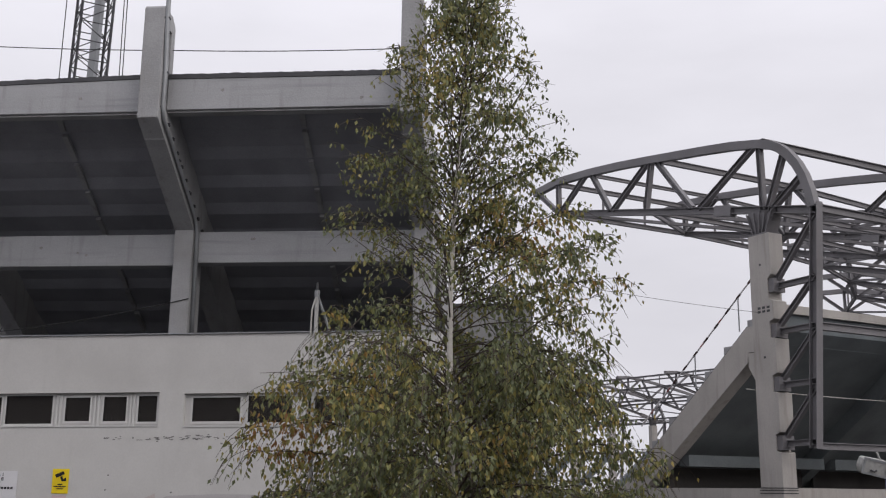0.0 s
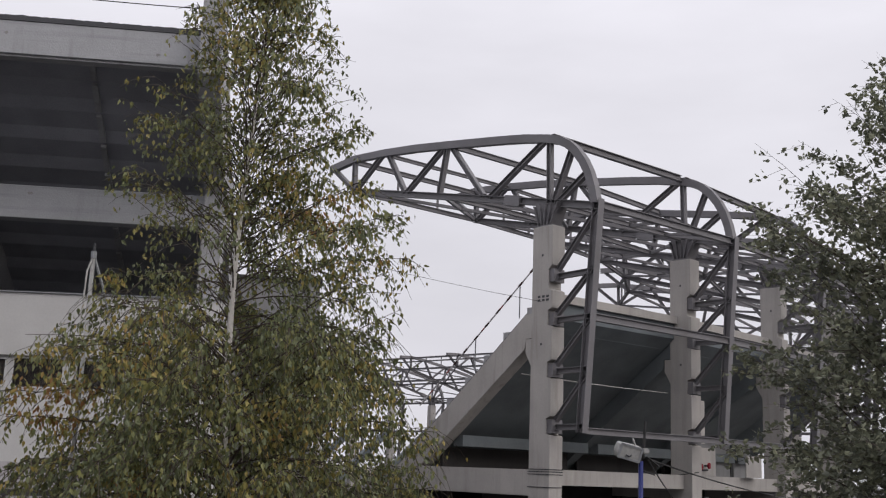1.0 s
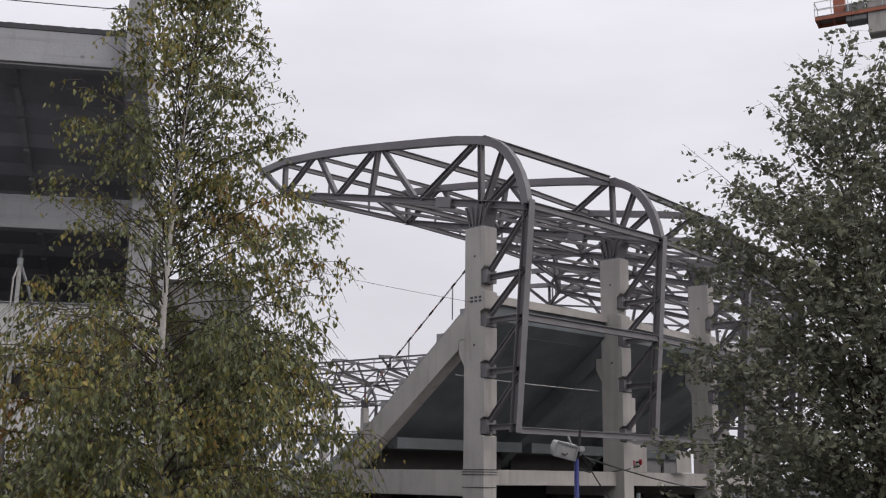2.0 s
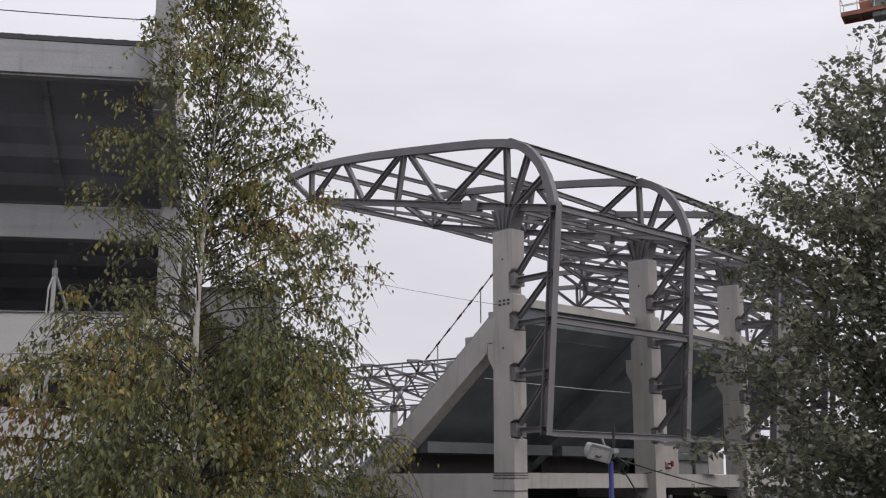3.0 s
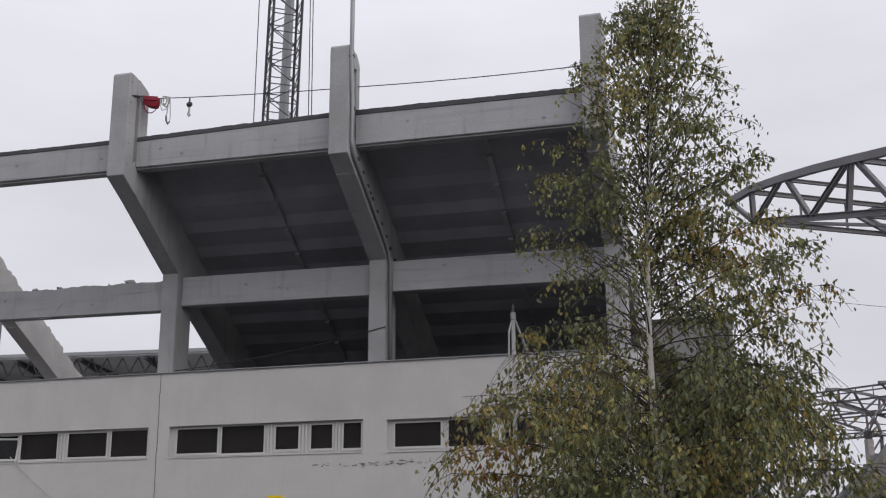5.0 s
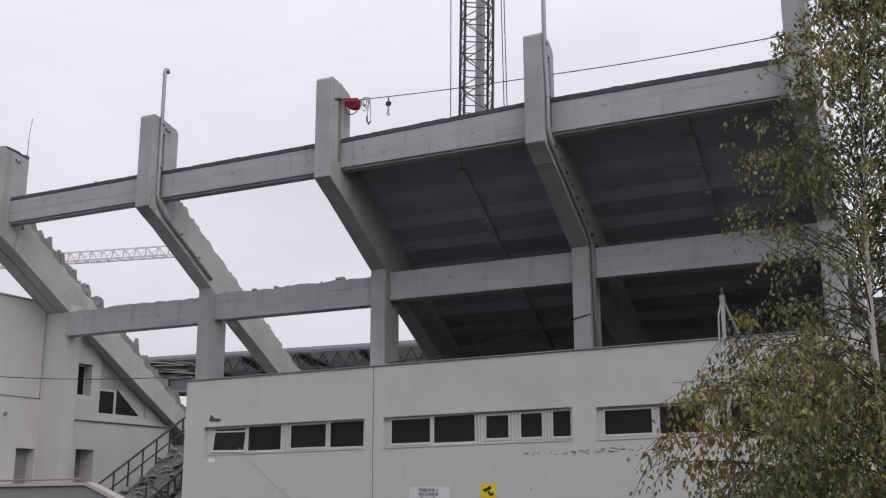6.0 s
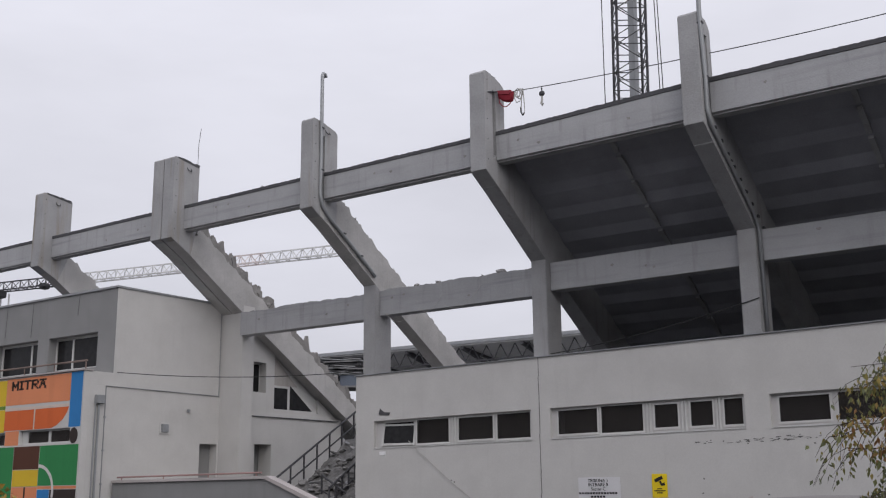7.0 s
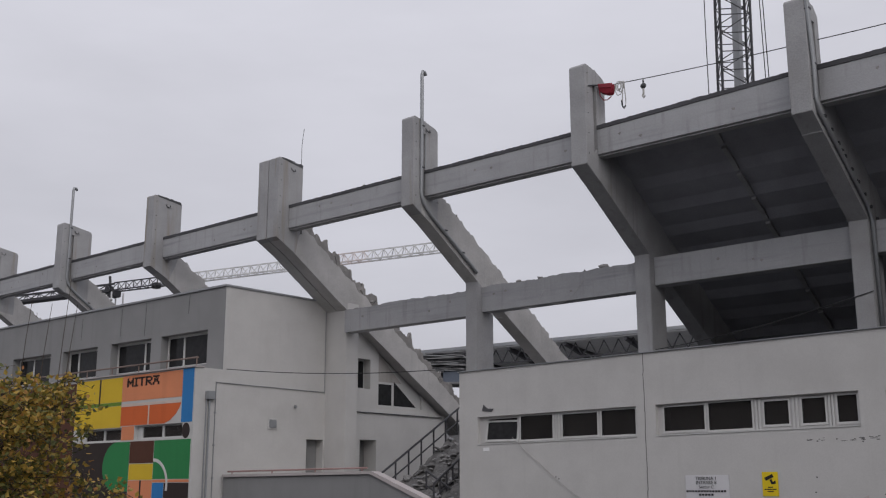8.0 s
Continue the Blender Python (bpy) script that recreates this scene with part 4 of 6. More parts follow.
s = thing("wall_lamp", "tiny wall lamp on the white side wall", "lamp")
part("body", box(FX, FX + 0.12, 24.2, 24.28, 5.24, 5.34, 0.02), GALV, s)

# landing, parapet and the stair with rubble between the two buildings
par = thing("stair_parapet", "grey parapet of the outer stair with a pale coping and reddish rail", "parapet", kind="structure")
part("wall", slab([(-27.5, 0.0), (-27.5, 2.95), (-21.05, 2.99), (-19.2, 2.3), (-17.6, 1.5), (-14.8, 0.0)], 21.3, 21.5, "y"), GREY_PLASTER, par)
part("coping", slab([(-27.5, 2.952), (-21.05, 2.992), (-19.2, 2.302), (-14.8, 0.002), (-14.8, 0.12), (-19.15, 2.4), (-21.0, 3.07), (-27.5, 3.03)], 21.24, 21.56, "y"), PALE_COPING, par)
part("landing", box(-27.5, -21.1, 21.5, 25.2, 1.7, 1.9), CONCRETE_B, par)
part("hand_bar", tube([(-27.4, 21.4, 3.12), (-21.3, 21.4, 3.16)], 0.026, 8), COPING, par)
for x in (-27.2, -25.3, -23.4, -21.5):
    part("post", tube([(x, 21.4, 3.03), (x, 21.4, 3.14)], 0.02, 6), COPING, par)
stair = thing("stand_stair", "concrete stair up into the stand, littered with rubble", "stairs", kind="structure")
for i in range(22):
    part("step", box(-24.62, -21.1, 25.2 + i * 0.3, 25.5 + i * 0.3 + 0.02, 1.2 + i * 0.17, 1.95 + i * 0.175), CONCRETE, stair)
def stair_rail(x, y0, z0, y1, z1):
    e = thing("stair_railing", "dark grey steel stair railing", "railing", "stair railings")
    n = 8
    part("hand_rail", tube([(x, y0, z0), (x, y1, z1)], 0.035, 8), DARK_STEEL, e)
    part("middle_rail", tube([(x, y0, z0 - 0.45), (x, y1, z1 - 0.45)], 0.026, 8), DARK_STEEL, e)
    for i in range(n + 1):
        y, z = y0 + (y1 - y0) * i / n, z0 + (z1 - z0) * i / n
        part("post", tube([(x, y, z - 0.95), (x, y, z)], 0.03, 8), DARK_STEEL, e)
stair_rail(-24.5, 25.3, 3.1, 30.3, 6.05)
stair_rail(-22.2, 25.2, 2.75, 27.6, 4.25)
side_rail = thing("stair_railing", "dark grey steel railing across the foot of the stair", "railing", "stair railings")
for dz, r in ((0.0, 0.035), (-0.45, 0.026)):
    part("hand_rail" if not dz else "middle_rail", tube([(-23.0, 25.75, 3.15 + dz), (-21.2, 25.75, 2.15 + dz)], r, 8), DARK_STEEL, side_rail)
for f in (0.0, 0.33, 0.67, 1.0):
    part("post", tube([(-23.0 + 1.8 * f, 25.75, 2.2 - 1.0 * f), (-23.0 + 1.8 * f, 25.75, 3.15 - 1.0 * f)], 0.03, 8), DARK_STEEL, side_rail)
rr = random.Random(12)
for i in range(290):
    flat = i % 3
    if flat:
        a, b, c = rr.uniform(0.07, 0.22), rr.uniform(0.05, 0.15), rr.uniform(0.01, 0.025)
        bm = slab([(a * rr.uniform(0.6, 1), 0), (a * 0.3, b * rr.uniform(0.7, 1)), (-a * 0.5, b * rr.uniform(0.5, 1)), (-a, -b * 0.2), (-a * 0.2, -b), (a * 0.5, -b * rr.uniform(0.5, 1))], -c, c, "z")
    else:
        bm = bmesh.new()
        bmesh.ops.create_icosphere(bm, subdivisions=1, radius=rr.uniform(0.03, 0.1))
        for v in bm.verts:
            v.co = Vector((v.co.x * 1.3, v.co.y, v.co.z * 0.6)) * (1 + 0.5 * noise.noise(v.co * 6 + Vector((i, 0, 0))))
    y = rr.uniform(25.25, 31.2)
    x = rr.uniform(-24.4, -21.3)
    turn_xy(bm, pose(x, y, 2.0 + (y - 25.2) * 0.583 + 0.22 + 0.22 * noise.noise(Vector((x, y, 0)) * 1.9) + rr.uniform(0.0, 0.12), rr.uniform(-35, 10), rr.uniform(-25, 25), rr.uniform(0, 360)))
    tagged(part("rubble_piece", bm, (RUBBLE, OLD_CONCRETE, RUBBLE)[i % 3 if i % 2 else 0]), "broken slab of concrete lying on the stair" if flat else "broken chunk of concrete lying on the stair", "rubble", "rubble on the stair")

bed = bmesh.new()
bmesh.ops.create_grid(bed, x_segments=60, y_segments=110, size=0.5)
for v in bed.verts:
    x, y = -22.85 + v.co.x * 3.3, 28.4 + v.co.y * 6.4
    q = Vector((x, y, 0))
    v.co = Vector((x, y, 2.0 + (y - 25.2) * 0.583 + 0.2 + 0.22 * noise.noise(q * 1.9) + 0.05 * noise.noise(q * 7.0) + 0.07 * abs(noise.noise(q * 13.0))))
bmesh.ops.solidify(bed, geom=bed.faces[:], thickness=0.15)
tagged(part("rubble_bed", bed, RUBBLE), "grey bed of fine broken concrete on the stair", "rubble", kind="stuff")

# loose wires left hanging from the stripped beams
for i in range(3):
    x = -20.3 + i * 1.1 + rr.uniform(-0.2, 0.2)
    e = thing("hanging_wire", "thin wire dangling from the stripped beam", "wire", "wires on the beam")
    p = Vector((x, 25.5, 8.0))
    q = p + Vector((rr.uniform(0.7, 1.6), 0, rr.uniform(-0.15, 0.5)))
    part("strand", tube(sag(p, q, rr.uniform(0.2, 0.5), 10), 0.006, 4), ROPE, e)

# ---- the newer stand: concrete frames under bowed steel roof trusses ----
BASE_TURN = 34.04
U0, V0 = Vector((0.8286, 0.5598, 0)), Vector((-0.5598, 0.8286, 0))
ORIGIN = Vector((6.055, 28.085, 0))
HEADS = [0.0, 6.0, 13.0, 25.0, 36.0, 46.0]
spots, at2 = [(ORIGIN.copy(), 0.0)], ORIGIN.copy()
turns = [0.0, 2.0, 8.5, 19.0, 30.5, 41.0, 48.0]
for i, hd in enumerate(HEADS):
    a = radians(hd)
    at2 = at2 + (U0 * math.cos(a) + V0 * math.sin(a)) * (6.09 if i == 0 else 6.0)
    spots.append((at2.copy(), turns[i + 1]))
POSES = [pose(p.x, p.y, 0, 0, 0, BASE_TURN + t) for p, t in spots]
CU = 0.5  # column width along the stand


def rel(v, z, u=0.25):
    return (u, v, z + EYE)


def stand_frame(m, raker):
    e = thing("concrete_portal", "pale precast concrete frame of the newer stand, notched for steel brackets", "concrete frame", "frames of the newer stand", m=m)
    back = [(0.0, -2.6)]
    for z in (1.05, 2.55, 3.95):
        back += [(0.0, z - 0.03), (0.17, z), (0.17, z + 0.42), (0.0, z + 0.47)]
    back += [(0.0, 4.9), (0.17, 4.95), (0.17, 5.5), (0.02, 5.6), (0.02, 6.72)]
    col = [(y, z + EYE) for y, z in back + [(0.77, 6.72), (0.77, -2.6)]]
    part("column", slab(col, 0, CU, bevel=0.012), CONCRETE_B, e)
    part("corbel", slab([(y, z + EYE) for y, z in ((0.772, 3.62), (1.0, 3.62), (1.0, 3.25), (0.95, 3.2), (0.772, 2.85))], 0.02, CU - 0.02, bevel=0.01), CONCRETE_B, e)
    part("raker", slab([(y, z + EYE) for y, z in ((0.775, 4.32), (1.0, 4.32), (7.6, -0.75), (7.6, -1.75), (6.9, -0.9), (5.0, 0.42), (1.05, 3.35), (1.002, 3.64), (0.775, 3.64))], 0.03, CU - 0.03), raker, e)
    part("floor_beam", box(0.04, CU - 0.04, 0.775, 7.0, EYE - 0.56, EYE + 0.13, 0.015), CONCRETE_B, e)
    for z in (5.9, 3.45):
        part("bolt_hole", tube([(-0.006, 0.38, z + EYE), (0.01, 0.38, z + EYE)], 0.035, 8), CAP, e)
    for k in range(2 if raker is CONCRETE_B else 0):
        for j in range(3):
            part("brick_slot", box(-0.006, 0.01, 0.12 + j * 0.16, 0.22 + j * 0.16, 4.62 + k * 0.1 + EYE, 4.68 + k * 0.1 + EYE), CAP, e)
    if raker is CONCRETE_B:
        for z in (-0.33, 0.0, 0.07, 0.13):
            part("strap", wall_with_holes(-0.012, CU + 0.012, z + EYE, z + 0.022 + EYE, -0.012, 0.785, []), DARK_STEEL, e, "thin steel strap round the column")
    return e


TOP = [(11.35, 10.5), (9.9, 10.6), (8.1, 10.46), (6.5, 10.28), (4.88, 10.05), (2.55, 9.7), (1.4, 9.51), (0.44, 9.3), (0.0, 9.16), (-0.32, 8.98), (-0.6, 8.74), (-0.87, 8.4), (-1.08, 8.02), (-1.23, 7.6), (-1.33, 7.15)]
WEBS = [(11.2, 10.5, 9.88, 9.46), (9.9, 10.6, 9.88, 9.46), (8.2, 10.5, 9.75, 9.46), (8.05, 10.5, 6.98, 8.9), (4.95, 10.1, 6.85, 8.88), (4.88, 10.1, 5.2, 8.55),
        (4.8, 10.1, 3.15, 8.12), (0.5, 9.35, 2.85, 8.02), (0.42, 9.35, 0.38, 7.45), (-0.48, 8.9, 0.22, 7.4), (-1.1, 8.12, 0.12, 7.35)]


def roof_truss():
    e = thing("roof_truss", "bowed grey-painted steel roof truss standing on a concrete column", "roof truss", "roof trusses of the newer stand", m=POSES[0])
    part("top_chord", sweep([rel(*a) for a in TOP], 0.2, 0.24), STEEL, e)
    part("bottom_chord", i_bar(rel(9.95, 9.45), rel(-1.45, 7.05), 0.2, 0.2), STEEL, e)
    part("bearing_box", bar(rel(2.14, 7.79), rel(1.5, 7.66), 0.24, 0.3), STEEL, e)
    for a in WEBS:
        part("web_member", i_bar(rel(a[0], a[1]), rel(a[2], a[3]), 0.15, 0.15), STEEL, e)
    part("outer_post", i_bar(rel(-1.4, 7.25), rel(-0.9, 1.1), 0.22, 0.24, up=(0, 1, 0)), STEEL, e)
    part("haunch", slab([(v, z + EYE) for v, z in ((0.16, 6.765), (0.62, 6.765), (0.72, 7.2), (0.82, 7.42), (-0.1, 7.22), (0.06, 7.0))], 0.1, 0.4), STEEL, e)
    for v0, v1 in ((-0.1, 0.16), (0.14, 0.28), (0.36, 0.39), (0.58, 0.5), (0.82, 0.62)):
        part("stiffener", bar(rel(v1, 6.77), rel(v0, 7.36), 0.44, 0.025, up=(0, 1, 0)), STEEL, e)
    part("base_plate", box(0.02, 0.48, 0.12, 0.68, 6.722 + EYE, 6.76 + EYE), STEEL, e)
    for u in (0.08, 0.42):
        for v in (0.17, 0.63):
            part("anchor_bolt", tube([(u, v, 6.76 + EYE), (u, v, 6.86 + EYE)], 0.02, 6), DARK_STEEL, e)
    for z in (5.3, 4.1, 2.72, 1.24):
        k = (z - 1.1) / 6.15
        vp = -0.9 - 0.5 * k
        part("strut", i_bar(rel(0.15, z), rel(vp, z + 0.02), 0.14, 0.15), STEEL, e)
        part("bracket", box(0.05, 0.45, -0.02, 0.168, z - 0.16 + EYE, z + 0.2 + EYE), STEEL, e)
        part("diagonal", i_bar(rel(0.08, z + 0.12), rel(vp - 0.1, z + 1.3 if z < 5 else 6.95), 0.13, 0.13), STEEL, e)
    return e


stand_frame(POSES[0], CONCRETE_B)
rt = roof_truss()
# Inner rakers get a darker copy than the end raker: shade put into colour.
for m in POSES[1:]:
    stand_frame(m, GREEN_SHADED)
    copy_thing(rt, m)


def world_at(k, u, v, z):
    return POSES[k] @ Vector((u, v, z + EYE))


# members that run from frame to frame
LONG = [("purlin", 9.9, 10.5, 0.12, 0.16), ("purlin", 8.1, 10.4, 0.1, 0.12), ("purlin", 9.9, 9.45, 0.12, 0.16), ("purlin", 4.88, 10.08, 0.12, 0.18), ("purlin", 5.2, 8.5, 0.12, 0.16), ("purlin", 0.44, 9.38, 0.14, 0.2),
        ("eave_beam", -1.35, 7.12, 0.14, 0.2), ("purlin", 0.4, 7.42, 0.1, 0.14), ("side_rail", -1.2, 4.1, 0.14, 0.2), ("side_rail", -0.92, 1.16, 0.14, 0.17)]
def roof_bay(ma, mb):
    """Steel between two trusses that stand at the poses ma and mb."""
    e = thing("roof_bay", "grey steel purlins and eave beams tying two roof trusses", "roof steel", "bays of the steel roof")
    def a_(v, z, u=0.36):
        return ma @ Vector((u, v, z + EYE))
    def b_(v, z, u=0.14):
        return mb @ Vector((u, v, z + EYE))
    for name, v, z, w, h in LONG:
        part(name, i_bar(a_(v, z), b_(v, z), w, h), STEEL, e)
    for v0, z0, v1, z1 in ((9.88, 9.45, 5.2, 8.5), (5.2, 8.5, 0.4, 7.45)):
        part("wind_brace", bar(a_(v0, z0), b_(v1, z1), 0.1, 0.1), STEEL, e)
        part("wind_brace", bar(a_(v1, z1), b_(v0, z0), 0.1, 0.1), STEEL, e)
    for v0, z0, v1, z1, k in ((-1.3, 7.08, 0.4, 7.4, 7),):
        for j in range(k):
            f, g = j / k, (j + 1) / k
            p, q = ((v0, z0), (v1, z1)) if j % 2 else ((v1, z1), (v0, z0))
            part("eave_lattice", bar(a_(*p).lerp(b_(*p), f), a_(*q).lerp(b_(*q), g), 0.08, 0.08), STEEL, e)
    for j in (0.33, 0.67):
        part("lattice", bar(a_(9.9, 10.45).lerp(b_(9.9, 10.45), j), a_(9.9, 9.5).lerp(b_(9.9, 9.5), j), 0.08, 0.08), STEEL, e)


for ma, mb in zip(POSES, POSES[1:]):
    roof_bay(ma, mb)
for k in range(len(POSES) - 1):
    # concrete between the frames
    b = thing("stand_bay", "inclined concrete seating slab with edge beams of the newer stand", "stand bay", "bays of the newer stand")
    def prism(pts, mat, name):
        bm = bmesh.new()
        ring0 = [bm.verts.new(world_at(k, CU + 0.004, v, z)) for v, z in pts]
        ring1 = [bm.verts.new(world_at(k + 1, -0.004, v, z)) for v, z in pts]
        bm.faces.new(ring0)
        bm.faces.new(ring1[::-1])
        n = len(pts)
        for i in range(n):
            bm.faces.new((ring0[i], ring0[(i + 1) % n], ring1[(i + 1) % n], ring1[i]))
        part(name, bm, mat, b)
    # Slab, upstand and cross beam carry the underside's shade in their dark colour.
    prism([(0.9, 4.15), (1.2, 4.15), (7.6, -0.7), (7.6, -0.95), (1.0, 3.95)], GREEN_SHADED, "seating_slab")
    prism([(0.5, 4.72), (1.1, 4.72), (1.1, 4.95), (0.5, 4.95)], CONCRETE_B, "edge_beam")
    prism([(0.62, 4.718), (0.62, 4.26), (0.99, 3.965), (1.1, 4.05), (1.1, 4.718)], GREEN_SHADED, "upstand")
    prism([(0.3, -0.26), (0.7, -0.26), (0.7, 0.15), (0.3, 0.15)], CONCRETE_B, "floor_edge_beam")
    prism([(4.0, 0.74), (4.4, 0.74), (4.4, 1.06), (4.0, 1.06)], GREEN_SHADED, "cross_beam")
    # Inner wall in near-black: the interior's darkness is put into its colour.
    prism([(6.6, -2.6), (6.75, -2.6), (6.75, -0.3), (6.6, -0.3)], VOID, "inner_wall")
    prism([(0.75, -0.1), (6.6, -0.1), (6.6, 0.05), (0.75, 0.05)], CONCRETE_B, "floor_slab")
    # Added near-black panel standing in for shade deep in the bay.
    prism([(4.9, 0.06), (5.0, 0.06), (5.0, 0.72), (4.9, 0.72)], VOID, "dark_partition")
    if k > 1:
        prism([(4.2, 0.06), (4.3, 0.06), (4.3, 1.7), (4.2, 1.7)], OLD_CONCRETE, "block_wall")
    # Added near-black panel imitating the shade below the floor.
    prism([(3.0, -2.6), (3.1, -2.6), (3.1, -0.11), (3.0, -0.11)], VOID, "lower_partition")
    for i in range(7):
        v = 1.05 + i * 0.8
        z = 4.3 - i * 0.615
        prism([(v, z - 0.1), (v + 0.55, z - 0.1), (v + 0.55, z + 0.28), (v, z + 0.28)] if i else [(v, z), (v + 0.4, z), (v + 0.4, z + 0.3), (v, z + 0.3)], CONCRETE, "seating_step")

# steps visible along the end raker
end = thing("end_steps", "worn concrete seating steps along the stand's end", "seating step", kind="structure")
for i in range(8):
    v = 1.35 + i * 0.82
    z = 4.38 - i * 0.63
    bm = box(0.16, CU + 0.1, v - 0.05, v + 0.34, z - 0.55 + EYE, z - (0.4 if i < 3 else 0.5) + EYE, 0.02)
    o = part("step", bm, CONCRETE, end)
    o.matrix_world = POSES[0]
o = part("joint", slab([(1.0, 4.34 + EYE), (7.6, -0.73 + EYE), (7.6, -0.77 + EYE), (1.0, 4.3 + EYE)], 0.034, CU - 0.04), CAP, end, "dark open joint along the raker")
o.matrix_world = POSES[0]

hr = thing("end_handrail", "handrail wound with red and white warning tape", "handrail")
TAPE_W = material("white_tape", (0.6, 0.58, 0.58), grain=0.2)
TAPE_R = material("faded_red_tape", (0.4, 0.16, 0.16), grain=0.2)
TAPE_D = material("dark_rail", (0.08, 0.05, 0.05), grain=0.3)
n = 32
for i in range(n):
    a = world_at(0, 0.25, 0.95 + 4.8 * i / n, 5.65 - 3.71 * i / n)
    b = world_at(0, 0.25, 0.95 + 4.8 * (i + 1) / n, 5.65 - 3.71 * (i + 1) / n)
    part("rail_length", tube([a, b], 0.024 if i % 3 else 0.032, 6), TAPE_D if i % 3 == 0 and i < 22 else (TAPE_R if i % 5 == 3 else TAPE_W), hr)
for v in (1.5, 3.3):
    z = 5.65 - 2.55 * (v - 0.95) / 3.3
    part("post", tube([world_at(0, 0.25, v, z - 0.95), world_at(0, 0.25, v, z)], 0.02, 6), GALV, hr)

# white boards and a leaning sheet between the second and third frames
boards = thing("site_boards", "pale hoarding boards between the columns", "hoarding")
for u0, u1, v0, z0, z1 in ((0.62, 1.75, 0.35, 0.16, 1.0), (3.4, 4.3, 0.3, 0.16, 0.85), (0.9, 2.0, 0.9, 1.15, 2.5)):
    o = part("board", box(u0, u1, v0, v0 + 0.03, z0 + EYE, z1 + EYE), CONCRETE_B, boards)
    o.matrix_world = POSES[1]

valve = thing("fire_valve", "two small red valve wheels on a dark pipe beside the board", "valve")
for u, z in ((0.75, 0.42), (1.15, 0.46)):
    part("wheel", tube([world_at(1, u, 0.22, z + 0.0), world_at(1, u + 0.02, 0.16, z)], 0.09, 12), RED, valve)
    part("stem", tube([world_at(1, u, 0.34, z), world_at(1, u, 0.2, z)], 0.03, 6), DARK_STEEL, valve)
part("pipe", tube([world_at(1, 0.6, 0.33, 0.3), world_at(1, 1.3, 0.33, 0.34)], 0.03, 6), DARK_STEEL, valve)

# the same kind of roof on the far side of the ground
a = radians(4.67)
right, ahead = Vector((math.cos(a), -math.sin(a), 0)), Vector((math.sin(a), math.cos(a), 0))
fu, fv = right * -0.714 + ahead * 0.7, right * -0.7 - ahead * 0.714
tip0 = ahead * 103
FAR_POSES = []
for k in range(-4, 6):
    c = tip0 - fu * (6.0 * k) - fv * 9.9
    FAR_POSES.append(pose(c.x, c.y, 0, 0, 0, math.degrees(math.atan2(fu.y, fu.x))))
for m in FAR_POSES:
    stand_frame(m, GREEN_SHADED)
    copy_thing(rt, m)
for ma, mb in zip(FAR_POSES[1:], FAR_POSES):
    roof_bay(ma, mb)
# ---- far things: opposite stand's roof, cranes, far truss ----
ROOF_SHEET = material("pale_roof_sheet", (0.44, 0.44, 0.44), rough=0.6, grain=0.15, stain=(0.3, 0.3, 0.3), stain_amount=0.5)
far = thing("opposite_stand", "far roofed stand seen under the bare frames", "stand")
def on_ray(az, el, d):
    a, e = radians(az), radians(el)
    return Vector((d * math.sin(a), d * math.cos(a), EYE + d * math.tan(e)))
p0, p1 = on_ray(-44, 7.0, 118), on_ray(-22, 8.2, 95)
dirn = (p1 - p0)
dirn.z = 0
n_far = Vector((-dirn.y, dirn.x, 0)).normalized()
zr = 16.6
bm = bmesh.new()
top = [p0 - dirn * 0.6, p1 + dirn * 0.25, p1 + dirn * 0.25 + n_far * 16, p0 - dirn * 0.6 + n_far * 16]
for t in (0, 1):
    for q in top:
        bm.verts.new((q.x, q.y, zr + t * 0.5 - (1.6 if q in top[2:] else 0)))
bm.verts.ensure_lookup_table()
for q in ((0, 1, 2, 3), (4, 7, 6, 5), (0, 4, 5, 1), (1, 5, 6, 2), (2, 6, 7, 3), (3, 7, 4, 0)):
    bm.faces.new([bm.verts[i] for i in q])
part("roof", bm, ROOF_SHEET, far)
ft = 110
fa, fb = p0 - dirn * 0.6, p1 + dirn * 0.25
fa.z = fb.z = zr
for i in range(ft):
    c0, c1 = fa.lerp(fb, i / ft) + n_far * 0.6, fa.lerp(fb, (i + 1) / ft) + n_far * 0.6
    lo, hi = Vector((0, 0, -1.5)), Vector((0, 0, -0.1))
    part("edge_truss", bar(c0 + (lo if i % 2 else hi), c1 + (hi if i % 2 else lo), 0.09, 0.09), DARK_STEEL, far)
part("edge_chord", bar(fa + n_far * 0.6 + Vector((0, 0, -1.5)), fb + n_far * 0.6 + Vector((0, 0, -1.5)), 0.12, 0.14), DARK_STEEL, far)
for i in range(13):
    c = p0 - dirn * 0.5 + dirn * 1.7 * i / 12
    c.z = zr
    q = c + n_far * 14
    part("roof_girder", bar((c.x, c.y, zr - 0.2), (q.x, q.y, zr - 3.2), 0.3, 0.3), DARK_STEEL, far)
    part("roof_girder", bar((c.x, c.y, zr - 0.2), (q.x, q.y, zr - 1.4), 0.2, 0.25), DARK_STEEL, far)
    for j in range(4):
        a, b2 = c.lerp(q, (j + 0.3) / 4), c.lerp(q, (j + 1) / 4)
        part("girder_brace", bar((a.x, a.y, zr - 1.4 * (j + 0.3) / 4), (b2.x, b2.y, zr - 3.2 * (j + 1) / 4), 0.15, 0.15), DARK_STEEL, far)
    part("rear_column", box(q.x - 0.4, q.x + 0.4, q.y - 0.4, q.y + 0.4, 0, zr - 1.2), CONCRETE, far)
a, b2 = p0 - dirn * 0.6 + n_far * 15, p1 + dirn * 0.25 + n_far * 15
